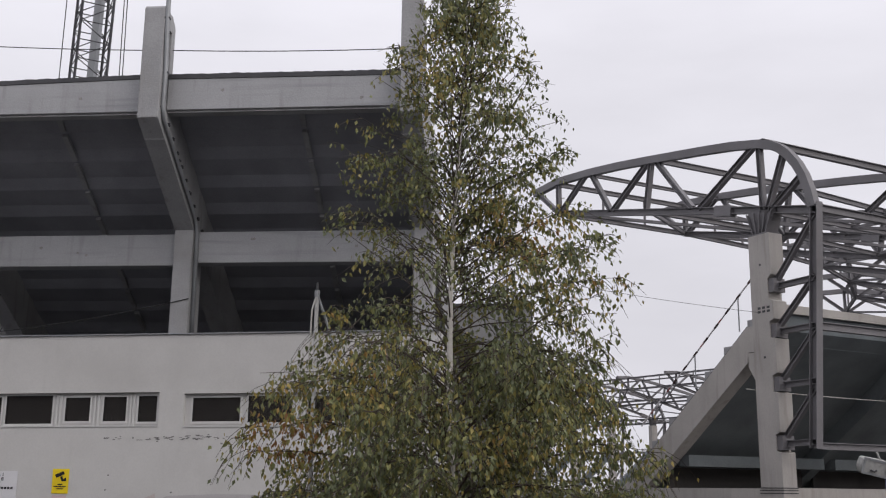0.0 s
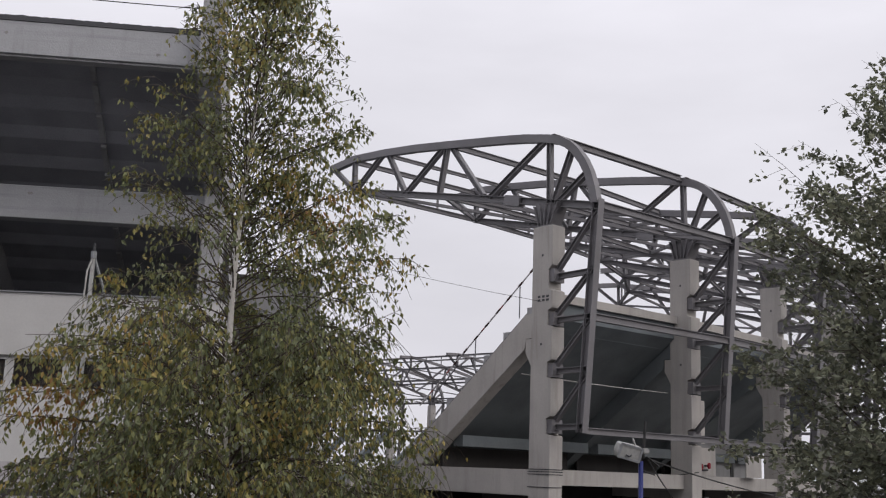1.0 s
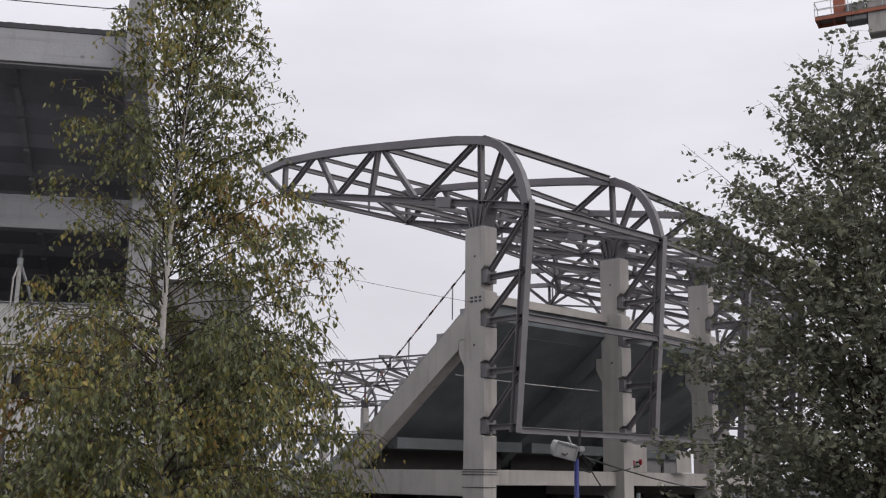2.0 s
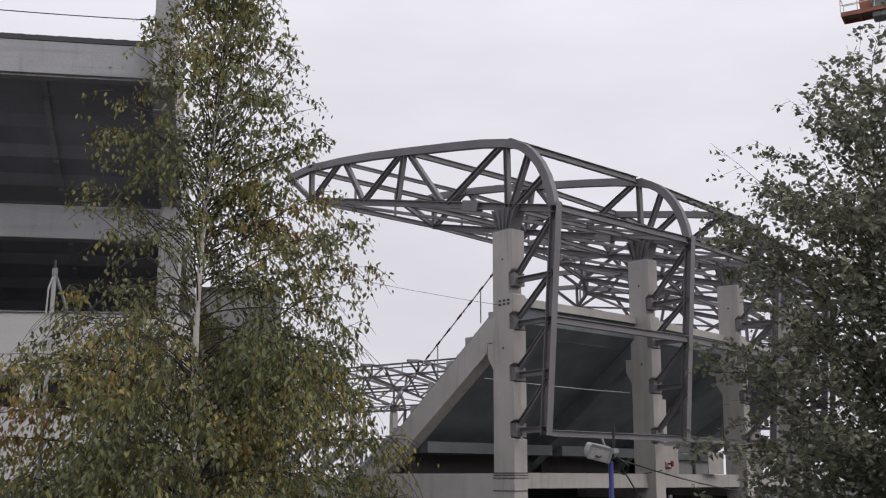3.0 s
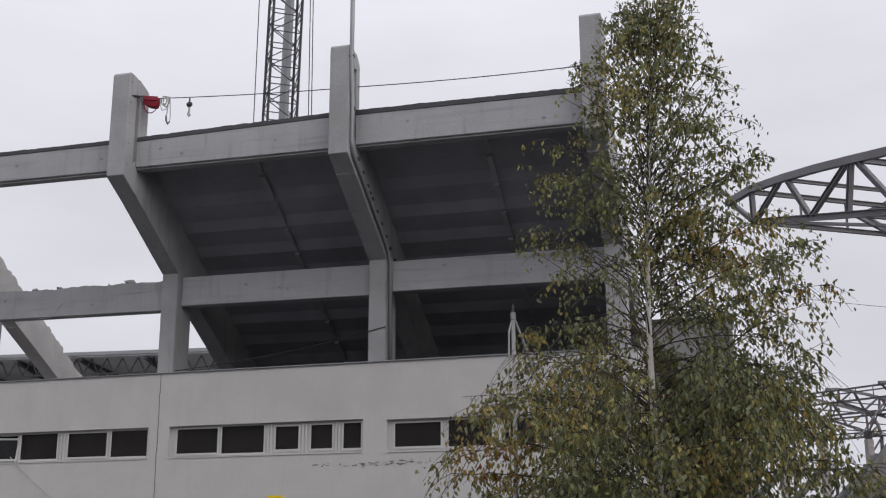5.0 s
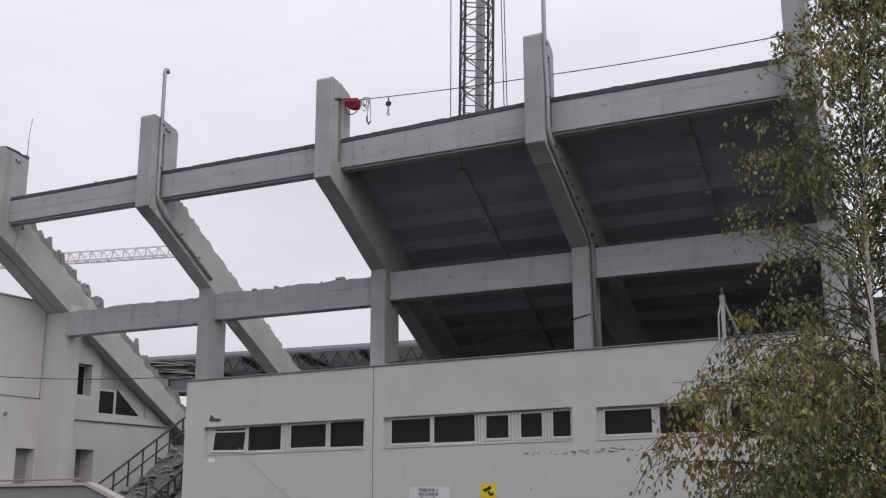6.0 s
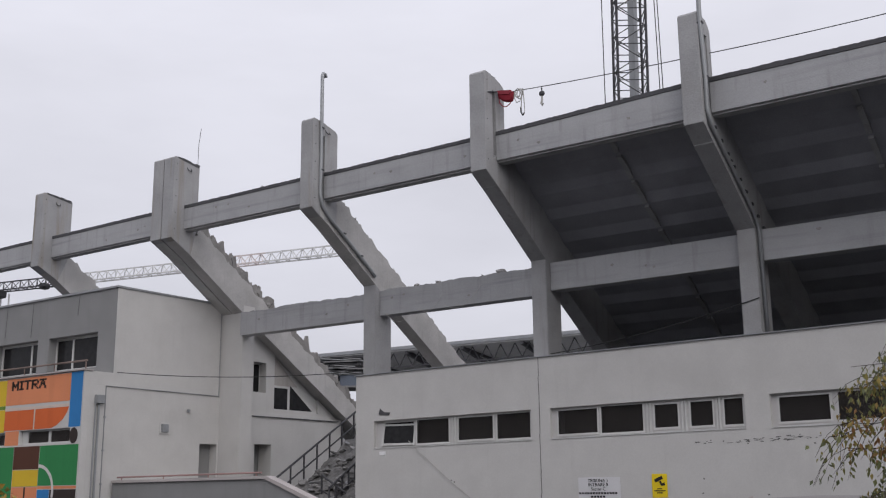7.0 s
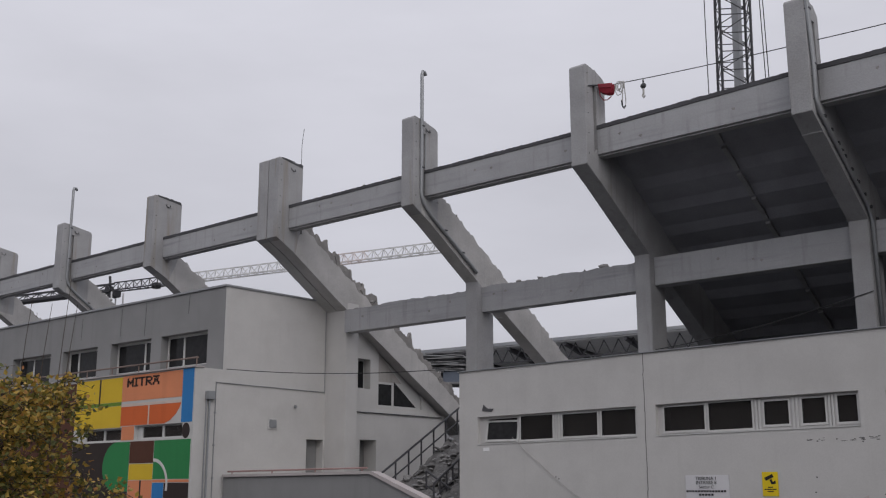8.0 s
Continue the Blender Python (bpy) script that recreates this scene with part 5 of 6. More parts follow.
part("rear_wall", bar((a.x, a.y, 5), (b2.x, b2.y, 5), 0.3, 10.0), SOFFIT, far)
part("roof_edge", bar(top[0] + Vector((0, 0, zr + 0.3 - top[0].z)), top[1] + Vector((0, 0, zr + 0.3 - top[1].z)), 0.3, 0.3), GALV, far)
a, b2 = p0 - dirn * 0.6 - n_far * 2, p1 + dirn * 0.25 - n_far * 2
part("seating_bank", bar((a.x, a.y, 4), (b2.x, b2.y, 4), 14.0, 8.0), CONCRETE, far)


def lattice_tower(parent, base, height, w, step, mat, leg=0.12, brace=0.06, tilt=(0, 0), turn=0.0):
    """A square lattice mast: four legs, rings and zigzag braces."""
    bx, by, bz = base
    def c(k, z):
        s = ((-1, -1), (1, -1), (1, 1), (-1, 1))[k % 4]
        ca, sa = math.cos(radians(turn)) * w / 2, math.sin(radians(turn)) * w / 2
        return Vector((bx + s[0] * ca - s[1] * sa + tilt[0] * z, by + s[0] * sa + s[1] * ca + tilt[1] * z, bz + z))
    for k in range(4):
        part("leg", bar(c(k, 0), c(k, height), leg, leg), mat, parent)
    n = int(height / step)
    for k in range(4):
        bm = bmesh.new()
        for i in range(n):
            bar(c(k, i * step), c(k + 1, i * step), brace, brace, bm)
            a, b = (k, k + 1) if i % 2 else (k + 1, k)
            bar(c(a, i * step), c(b, (i + 1) * step), brace, brace, bm)
        tagged(part("bracing", bm, mat, parent), kind="stuff")


tc = thing("tower_crane", "dark lattice mast of a tower crane behind the stand", "crane")
cx, cy = math.sin(radians(-24.72)) * 62, math.cos(radians(-24.72)) * 62
lattice_tower(tc, (cx - 0.55, cy, 0), 58, 1.75, 1.15, DARK_STEEL, 0.12, 0.05, tilt=(0.02, 0), turn=34.7)
part("ladder_shaft", bar((cx - 0.6, cy + 0.5, 0), (cx + 0.68, cy + 0.5, 58), 0.5, 0.4), GALV, tc, "pale ladder shaft inside the mast")
for dx in (-1.32, 2.35, 2.55):
    part("hoist_rope", tube([(cx + dx, cy - 1, 18), (cx + dx * 0.8, cy - 1, 58)], 0.03, 5), CABLE, tc)
jib_dir = Vector((0.3, 1, 0)).normalized()
part("jib", bar((cx, cy, 58.5), (cx + jib_dir.x * 40, cy + jib_dir.y * 40, 58.5), 1.2, 1.2), DARK_STEEL, tc)


def lattice_jib(parent, a, b, w, h, n, mats, leg, brace):
    """A triangular jib from a to b: two lower chords, one upper, zigzags; mats change along it."""
    a, b = Vector(a), Vector(b)
    d = (b - a).normalized()
    s = d.cross(Vector((0, 0, 1))).normalized()
    up = s.cross(d)
    edges = (s * w / 2, -s * w / 2, up * h)
    runs = [(m, list(g)) for m, g in itertools.groupby(range(n), key=lambda i: mats[i * len(mats) // n])]
    for m, g in runs:
        p, q = a.lerp(b, g[0] / n), a.lerp(b, (g[-1] + 1) / n)
        for e in edges:
            part("chord", bar(p + e, q + e, leg, leg), m, parent)
        bm = bmesh.new()
        for i in g:
            p, q = a.lerp(b, i / n), a.lerp(b, (i + 1) / n)
            mid = p.lerp(q, 0.5) + up * h
            for e in edges[:2]:
                bar(p + e, mid, brace, brace, bm)
                bar(mid, q + e, brace, brace, bm)
            bar(p + edges[0], p + edges[1], brace, brace, bm)
        tagged(part("lattice", bm, m, parent), kind="stuff")


CRANE_PINK = material("faded_pink_crane_paint", (0.62, 0.56, 0.55), rough=0.6, grain=0.2)
c2 = thing("far_tower_crane", "far tower crane with a long pale lattice jib", "crane")
ja, jb = on_ray(-58.21, 9.9, 150), on_ray(-41.0, 12.47, 120)
lattice_jib(c2, ja, jb, 1.2, 1.15, 36, [DARK_STEEL] * 5 + [CRANE_WHITE] * 7 + [CRANE_PINK] * 4 + [CRANE_WHITE] * 4, 0.15, 0.085)
back = ja + (ja - jb).normalized() * 26
lattice_jib(c2, back, ja, 1.4, 1.0, 10, [DARK_STEEL], 0.25, 0.12)
part("counter_deck", bar(back, ja, 1.6, 0.4), DARK_STEEL, c2)
lattice_tower(c2, (ja.x, ja.y, 0), ja.z - 0.3, 1.8, 1.8, CRANE_WHITE, 0.15, 0.08)
part("slewing_unit", box(ja.x - 0.7, ja.x + 0.9, ja.y - 0.6, ja.y + 0.6, ja.z - 0.9, ja.z + 0.05, 0.1), DARK_STEEL, c2)
part("cab_mast", bar((ja.x - 0.9, ja.y, ja.z), (ja.x - 1.2, ja.y, ja.z + 2.2), 0.25, 0.25), DARK_STEEL, c2)
part("winch", box(ja.x - 1.6, ja.x - 0.75, ja.y - 0.5, ja.y + 0.5, ja.z + 0.1, ja.z + 0.8, 0.1), DARK_STEEL, c2)
tr2 = ja.lerp(jb, 0.15)
part("trolley", box(tr2.x - 0.55, tr2.x + 0.55, tr2.y - 0.5, tr2.y + 0.5, tr2.z - 0.35, tr2.z + 0.4, 0.12), DARK_STEEL, c2)

# site clutter on the far bank seen past the stair
clut = thing("material_stack", "stacked sheets and a blue-grey box on a raised site platform", "building materials")
q0 = on_ray(-40.55, 5.5, 42)
mc = pose(q0.x, q0.y, 0, 0, 0, 38)
part("crate", turn_xy(box(-0.25, 0.42, -0.3, 0.3, q0.z - 0.05, q0.z + 0.42, 0.03), mc), material("blue_grey_sheet", (0.12, 0.14, 0.175), grain=0.25), clut)
part("platform", turn_xy(box(-1.3, 1.2, -0.8, 0.8, q0.z - 0.12, q0.z - 0.052), mc), OLD_CONCRETE, clut)
for x in (-1.15, 1.05):
    part("support", turn_xy(box(x - 0.1, x + 0.1, -0.5, -0.3, 0, q0.z - 0.122), mc), OLD_CONCRETE, clut)
kr = random.Random(5)
for k in range(11):
    a0, a1 = kr.uniform(-1.1, -0.5), kr.uniform(0.3, 1.0)
    sheet = box(a0, a1, -0.35, kr.uniform(0.1, 0.4), -0.022, 0.022)
    part("stacked_sheet", turn_xy(sheet, mc @ pose(0, 0, q0.z + 0.46 + k * 0.065, kr.uniform(-3, 3), kr.uniform(-5, 5), kr.uniform(-12, 12))), (GALV, OLD_CONCRETE, DARK_STEEL, OLD_CONCRETE)[k % 4], clut)

# near crane whose counter-jib hangs over the newer stand
c3 = thing("near_crane", "crane counter-jib with orange deck and a concrete counterweight", "crane")
ctr = on_ray(30.1, 22.75, 75)
m3 = Matrix.Translation(ctr) @ pose(0, 0, 0, 0, 0, -38)
def in3(bm):
    bm.transform(m3)
    return bm
part("deck", in3(box(0, 14, -0.75, 0.75, 0.0, 0.08)), BROWN_STEEL, c3)
for y in (-0.75, 0.65):
    part("girder", in3(box(0, 14, y, y + 0.1, -0.22, -0.002)), CRANE_ORANGE, c3)
for x in (0.0, 1.1, 2.2, 3.0, 5.6, 6.8, 8.0):
    part("cross_beam", in3(box(x, x + 0.12, -0.64, 0.64, -0.2, -0.004)), CRANE_ORANGE, c3)
part("counterweight", in3(box(3.4, 5.3, -0.6, 0.6, -1.75, 0.9, 0.06)), CONCRETE_B, c3)
part("counterweight", in3(box(2.0, 3.35, -0.58, 0.58, -0.6, 0.7, 0.05)), GREY_PLASTER, c3)
part("winch_box", in3(box(1.2, 1.95, -0.35, 0.35, 0.09, 2.2, 0.03)), CRANE_ORANGE, c3)
for i in range(12):
    for s2 in (-0.72, 0.72):
        part("rail_post", in3(tube([(i * 1.1, s2, 0.08), (i * 1.1, s2, 1.15)], 0.03, 5)), CRANE_WHITE, c3)
for s2 in (-0.72, 0.72):
    for z in (0.6, 1.15):
        part("guard_rail", in3(tube([(0, s2, z), (12, s2, z)], 0.03, 5)), CRANE_WHITE, c3)
part("guard_rail", in3(tube([(0, -0.72, 1.15), (0, 0.72, 1.15)], 0.03, 5)), CRANE_WHITE, c3)
mb = m3 @ Vector((14.9, 0, 0))
lattice_tower(c3, (mb.x, mb.y, 0), ctr.z + 6, 1.6, 1.6, CRANE_ORANGE)

# ---- cables, rope gear, lamp ----
safe = thing("safety_line", "steel safety line strung between the stand's pillars", "cable")
xs = [FRAMES["a"] + FW, FRAMES["b"] + FW, FRAMES["c"]]
zs = (13.0, 12.66, 12.56)
for i in range(2):
    part("wire", tube(sag((xs[i], 23.0, zs[i]), (xs[i + 1], 23.0, zs[i + 1]), 0.04), 0.012, 5), CABLE, safe)
gear = thing("harness_bag", "dark red harness bag with straps hanging from a pillar", "bag")
gx = FRAMES["a"] + FW
part("hook_bar", tube([(gx - 0.01, 22.5, 12.9), (gx + 0.03, 22.6, 12.93), (gx + 0.06, 22.95, 13.03), (gx + 0.2, 22.97, 13.02)], 0.022, 6), DARK_STEEL, gear)
part("bag", slab([(gx + 0.04, 13.03), (gx + 0.28, 12.985), (gx + 0.51, 12.95), (gx + 0.5, 12.8), (gx + 0.46, 12.67), (gx + 0.3, 12.69), (gx + 0.15, 12.76), (gx + 0.07, 12.88)], 22.88, 23.04, "y", bevel=0.03), RED, gear)
part("flap", slab([(gx + 0.06, 13.035), (gx + 0.5, 12.96), (gx + 0.47, 12.86), (gx + 0.11, 12.92)], 22.862, 22.879, "y"), material("faded_red_cloth", (0.34, 0.05, 0.07), grain=0.2), gear, "faded red flap")
part("carry_strap", tube([(gx + 0.08, 22.9, 12.9), (gx + 0.12, 22.9, 12.68), (gx + 0.22, 22.9, 12.56), (gx + 0.33, 22.9, 12.54), (gx + 0.44, 22.9, 12.6), (gx + 0.49, 22.9, 12.8)], 0.014, 6), RED, gear)
for dx, r0, z in ((0.66, 0.1, 12.85), (0.68, 0.065, 12.84), (0.72, 0.11, 12.82)):
    part("rope_coil", tube([(gx + dx + r0 * 0.8 * math.sin(i * math.tau / 16), 22.9 + dx * 0.05, z + r0 * 1.25 * math.cos(i * math.tau / 16)) for i in range(17)], 0.014, 6), ROPE, gear)
part("loose_loop", tube([(gx + 0.58, 22.9, 12.9), (gx + 0.57, 22.9, 12.72), (gx + 0.64, 22.9, 12.58), (gx + 0.74, 22.9, 12.6), (gx + 0.79, 22.9, 12.74)], 0.012, 6), ROPE, gear)
part("strap_loop", tube([(gx + 0.81, 22.9, 12.93), (gx + 0.79, 22.9, 12.6), (gx + 0.76, 22.9, 12.3), (gx + 0.8, 22.9, 12.2), (gx + 0.86, 22.9, 12.22), (gx + 0.88, 22.9, 12.4), (gx + 0.84, 22.9, 12.93)], 0.013, 6), ROPE, gear)
part("snap_hook", tube([(gx + 0.76, 22.9, 12.42), (gx + 0.77, 22.9, 12.28), (gx + 0.82, 22.9, 12.19), (gx + 0.87, 22.9, 12.26)], 0.022, 6), DARK_STEEL, gear)
hook = thing("pulley_hook", "small dark pulley with a hook hanging from the safety line", "hook")
px = gx + 1.35
body = bmesh.new()
bmesh.ops.create_uvsphere(body, u_segments=12, v_segments=8, radius=0.085)
part("pulley_block", turn_xy(body, pose(px, 23.0, 12.7) @ Matrix.Diagonal((1, 0.6, 0.9, 1))), DARK_STEEL, hook, smooth=True)
part("hanger", tube([(px, 23.0, 12.87), (px, 23.0, 12.75)], 0.02, 6), DARK_STEEL, hook)
part("hook", tube([(px, 23.0, 12.63), (px, 23.0, 12.5), (px - 0.03, 23.0, 12.44), (px, 23.0, 12.38), (px + 0.04, 23.0, 12.43)], 0.026, 6), ROPE, hook)

def cable(name, label, a, b, drop, r=0.012):
    e = thing(name, label, "cable")
    part("strand", tube(sag(a, b, drop, 24), r, 5), CABLE, e)
cable("overhead_wire", "thin dark wire slung across the white side wall", (FX + 0.05, 21.3, 6.32), (-21.0, 25.1, 6.2), 0.16)
cable("overhead_wire", "thin dark wire slung in front of the stand", (-14.4, 25.28, 6.22), (-8.55, 25.28, 7.12), 0.12)
cable("far_wire", "thin wire running to the newer stand", (-1.0, 29, 8.5), tuple(world_at(0, 0, 0.4, 4.62)), 0.08, 0.006)
lamp = thing("flood_lamp", "weathered white floodlight on a slim blue pole", "lamp")
lp = on_ray(17.25, 1.0, 9.5)
part("pole", tube([(lp.x, lp.y, 0), (lp.x, lp.y, lp.z - 0.02)], 0.021, 10), BLUE_PAINT, lamp, "slim blue pole", smooth=True)
part("antenna", tube([(lp.x + 0.02, lp.y, lp.z), (lp.x + 0.04, lp.y, lp.z + 0.32)], 0.012, 6), CABLE, lamp)
m5 = pose(lp.x - 0.105, lp.y, lp.z + 0.06, 14, 12, 14)
hd = slab([(-0.115, 0.055), (0.09, 0.065), (0.1, 0.03), (0.085, -0.06), (-0.1, -0.075), (-0.125, -0.02)], -0.05, 0.05, "y", bevel=0.012)
part("housing", turn_xy(hd, m5), LAMP_GREY, lamp, "dirty white lamp housing")
part("front_rim", turn_xy(wall_with_holes(-0.118, 0.098, -0.07, 0.062, -0.062, -0.05, [(-0.1, 0.08, -0.052, 0.046)]), m5), GALV, lamp)
part("lens", turn_xy(box(-0.1, 0.08, -0.056, -0.051, -0.052, 0.046), m5), LAMP_GREY, lamp, "milky lamp glass, dirty")
part("hinge", turn_xy(tube([(-0.05, -0.066, -0.03), (-0.02, -0.07, -0.035), (0.0, -0.066, -0.02)], 0.008, 5), m5), CAP, lamp)
part("visor_arm", tube([(lp.x - 0.05, lp.y - 0.02, lp.z + 0.1), (lp.x - 0.08, lp.y - 0.03, lp.z + 0.17)], 0.009, 5), LAMP_GREY, lamp)
part("bracket", tube([(lp.x, lp.y, lp.z - 0.05), (lp.x - 0.05, lp.y, lp.z + 0.08), (lp.x - 0.12, lp.y, lp.z + 0.1)], 0.018, 6), CABLE, lamp)
part("sensor", box(lp.x + 0.01, lp.x + 0.07, lp.y - 0.03, lp.y + 0.03, lp.z + 0.04, lp.z + 0.09, 0.01), LAMP_GREY, lamp)
part("cord", tube([(lp.x + 0.05, lp.y, lp.z + 0.02), (lp.x + 0.16, lp.y, lp.z - 0.06), (lp.x + 0.12, lp.y, lp.z - 0.13), (lp.x + 0.02, lp.y, lp.z - 0.1)], 0.008, 5), CABLE, lamp)
cable("lamp_wire", "black wires from the lamp to the stand", (lp.x + 0.06, lp.y, lp.z), tuple(world_at(4, 0, -0.1, 0.5)), 0.6, 0.008)
cable("lamp_wire", "black wires from the lamp to the stand", (lp.x + 0.06, lp.y, lp.z), tuple(world_at(1, 0, -0.1, -0.9)), 0.2, 0.008)
cable("lamp_wire", "black wire running along the stand", tuple(world_at(0, 0, 7, -0.1)), tuple(world_at(1, 0.2, -0.1, 0.25)), 0.35, 0.014)

sheet = bmesh.new()
bmesh.ops.create_grid(sheet, x_segments=16, y_segments=8, size=0.5)
for v in sheet.verts:
    v.co = Vector((v.co.x * 1.9, v.co.y * 0.9, 0.22 + 0.3 * noise.noise(v.co * 5.0) + 0.12 * noise.noise(v.co * 13.0)))
bmesh.ops.solidify(sheet, geom=sheet.faces[:], thickness=0.006)
turn_xy(sheet, pose(*world_at(2, -1.6, -0.9, -1.25), 25, 0, 40))
tagged(part("plastic_sheet", sheet, SIGN_WHITE), "crumpled white plastic sheet on a heap beside the stand", "sheet")
heap = bmesh.new()
bmesh.ops.create_icosphere(heap, subdivisions=3, radius=1.0)
for v in heap.verts:
    k = 1 + 0.2 * noise.noise(v.co * 2.5)
    v.co = Vector((v.co.x * 1.9 * k, v.co.y * 1.4 * k, max(v.co.z, 0) * 1.42 * k))
hp = world_at(2, -1.6, -0.9, -EYE)
turn_xy(heap, pose(hp.x, hp.y, 0, 0, 0, 40))
tagged(part("soil_heap", heap, RUBBLE), "grey heap of building rubble and soil", "heap")

bay_wire = thing("bay_wire", "thin pale wire strung across the open bay", "cable")
part("strand", tube(sag(world_at(0, -0.2, 0.9, 2.66), world_at(1, 0.05, 0.9, 2.61), 0.03), 0.012, 5), ROPE, bay_wire)

# ---- trees ----
def tree(name, label, base, height, profile, z_low, seed, n_main, leaf, twig_leaves, leaf_mat, bark, trunk_r, lean=(0, 0), lift=0.7, droop=0.5, stems=1, hang=0.5, twigs=7, face=0.0, spread=0.35, thin=((0, 1.0),), rise=((0, 1.0),), bare=(99, 99), slim=0.36, whips=0.0, thin_far=None, gaps=(), trim=False):
    """A tapered trunk, limbs that rise and droop, twigs, and separate folded leaves along the twigs.
    profile: (height above ground, crown radius to one side, to the other).
    gaps: loose spots in the crown (x, z, half width, half height, share of the leaves that is left).
    trim: leaves past the crown's radius are left out."""
    r = random.Random(seed)
    e = thing(name, label, "tree", m=pose(*base))
    ph, pl, pr = [p[0] for p in profile], [p[1] for p in profile], [p[2] for p in profile]
    def trunk(z, s=0):
        k = z / height
        a = s * 2.4
        fork = spread * k * (1 if stems > 1 else 0)
        return Vector((lean[0] * k + 0.05 * math.sin(z * 1.1 + a) + fork * math.cos(a), lean[1] * k + 0.04 * math.cos(z * 1.4 + a) + fork * math.sin(a), z))
    for s in range(stems):
        pts = [trunk(height * (1 - 0.07 * s) * i / 22, s) for i in range(23)]
        part("trunk", tube(pts, trunk_r, 10, r_end=0.006), bark, e, smooth=True)
    def reach(p):
        """How far out in the crown a point lies: 1 at its edge, which is a little uneven."""
        c = trunk(p[2])
        dx, dy = p[0] - c.x, p[1] - c.y
        w = min(max(0.5 + 0.8 * math.cos(math.atan2(dy, dx) - face), 0), 1)
        edge = float(np.interp(p[2], ph, pl)) * (1 - w) + float(np.interp(p[2], ph, pr)) * w
        return math.hypot(dx, dy) / (edge * (1 + 0.1 * noise.noise(Vector(p) * 3.0)))
    wood = bmesh.new()
    P = []
    for i in range(n_main):
        r = random.Random(seed * 1009 + i)
        z = z_low + (height - 0.12 - z_low) * ((i + r.random()) / n_main) ** 0.9
        az = i * 2.39996 + r.uniform(-0.4, 0.4)
        if bare[0] < z < bare[1] and math.sin(az) < -0.5 and r.random() < 0.5:
            continue
        s = i % stems
        w = min(max(0.5 + 0.8 * math.cos(az - face), 0), 1)
        k_thin = float(np.interp(z, [p[0] for p in thin], [p[1] for p in thin]))
        if thin_far:
            k_thin += (float(np.interp(z, [p[0] for p in thin_far], [p[1] for p in thin_far])) - k_thin) * w
        k_rise = float(np.interp(z, [p[0] for p in rise], [p[1] for p in rise]))
        up_k, dr_k, hang_k = lift * k_rise, droop / k_rise, hang / k_rise ** 2
        rad = 0.5
        for _ in range(6):
            tip = z + rad * (up_k - dr_k)
            rad = 0.5 * rad + 0.5 * (float(np.interp(tip, ph, pl)) * (1 - w) + float(np.interp(tip, ph, pr)) * w)
        for f in () if trim else (0.6,):
            tip = z + rad * (up_k * 1.2 - dr_k) * f
            rad = min(rad, float(np.interp(tip, ph, pl)) * (1 - w) + float(np.interp(tip, ph, pr)) * w + 0.08)
        rad *= r.choice((r.uniform(0.4, 0.75), r.uniform(0.85, 1.1), r.uniform(1.1, 1.35)) if trim else (r.uniform(0.35, 0.7), r.uniform(0.65, 0.9), r.uniform(0.8, 0.98)))
        o = trunk(z, s)
        d = Vector((math.cos(az), math.sin(az), 0))
        up = up_k * rad * r.uniform(0.35, 1.5)
        def limb(t):
            return o + d * rad * t + Vector((0, 0, up * t - dr_k * rad * t * t)) + Vector((0.05 * math.sin(7 * t + i), 0.05 * math.cos(6 * t + i), 0.02 * math.sin(9 * t + i))) * t
        k, end = 7, 1.0
        while trim and end > 0.3 and reach(limb(end)) > 0.95:
            end -= 0.04
        part("limb", tube([limb(end * j / k) for j in range(k + 1)], max(0.005, trunk_r * 0.2 * (1 - z / height) + 0.003), 5, r_end=0.002), TWIG, e)
        tw = max(3, int((4 + rad * twigs) * k_thin))
        for j in range(tw):
            t = end * r.uniform(0.06 if trim else 0.12, 1.0) ** (0.65 if trim and z < 4.6 else 0.9)
            q = limb(t)
            L = r.uniform(0.18, 0.46) * (0.7 + 0.35 * rad) * (1.15 - 0.5 * t)
            a2 = az + r.gauss(0, 0.9)
            td = Vector((math.cos(a2), math.sin(a2), r.uniform(-0.3, 0.8) - hang_k * 0.3)).normalized()
            while trim and L > 0.08 and reach(q + td * L - Vector((0, 0, hang_k * L))) > 1.05:
                L *= 0.8
            tube([q + td * L * f - Vector((0, 0, hang_k * L * f * f)) for f in (0, 0.35, 0.7, 1.0)], 0.004, 3, wood, 0.0015)
            for _ in range(int(twig_leaves * (0.4 + L) * r.uniform(0.5, 1.3))):
                f = r.uniform(0.05, 1.08)
                if bare[0] < q.z < bare[1] + 0.4 and f * L + rad * t < 0.11:
                    continue
                P.append(tuple(q + td * L * f - Vector((0, 0, hang_k * L * f * f)) + Vector((r.gauss(0, 0.03), r.gauss(0, 0.03), r.gauss(0, 0.035)))))
        if r.random() < whips:
            q, L = limb(1.0), r.uniform(0.2, 0.5)
            td = (d + Vector((r.uniform(-0.3, 0.3), r.uniform(-0.3, 0.3), r.uniform(0.2, 1.0) * k_rise - hang_k * 0.4))).normalized()
            path = [q + td * L * f - Vector((0, 0, hang_k * 0.35 * L * f * f)) for f in (0, 0.35, 0.7, 1.0)]
            tube(path, 0.003, 3, wood, 0.0012)
            for j in range(int(L / leaf * 1.3)):
                f = (j + r.random() * 0.6) * leaf / 1.3 / L
                P.append(tuple(q + td * L * f - Vector((0, 0, hang_k * 0.35 * L * f * f)) + Vector((r.gauss(0, 0.012), r.gauss(0, 0.012), r.gauss(0, 0.012)))))
    tagged(part("twig_mass", wood, TWIG, e), kind="stuff")
    if trim:
        P = [p for p in P if reach(p) < r.uniform(0.86, 1.05)]
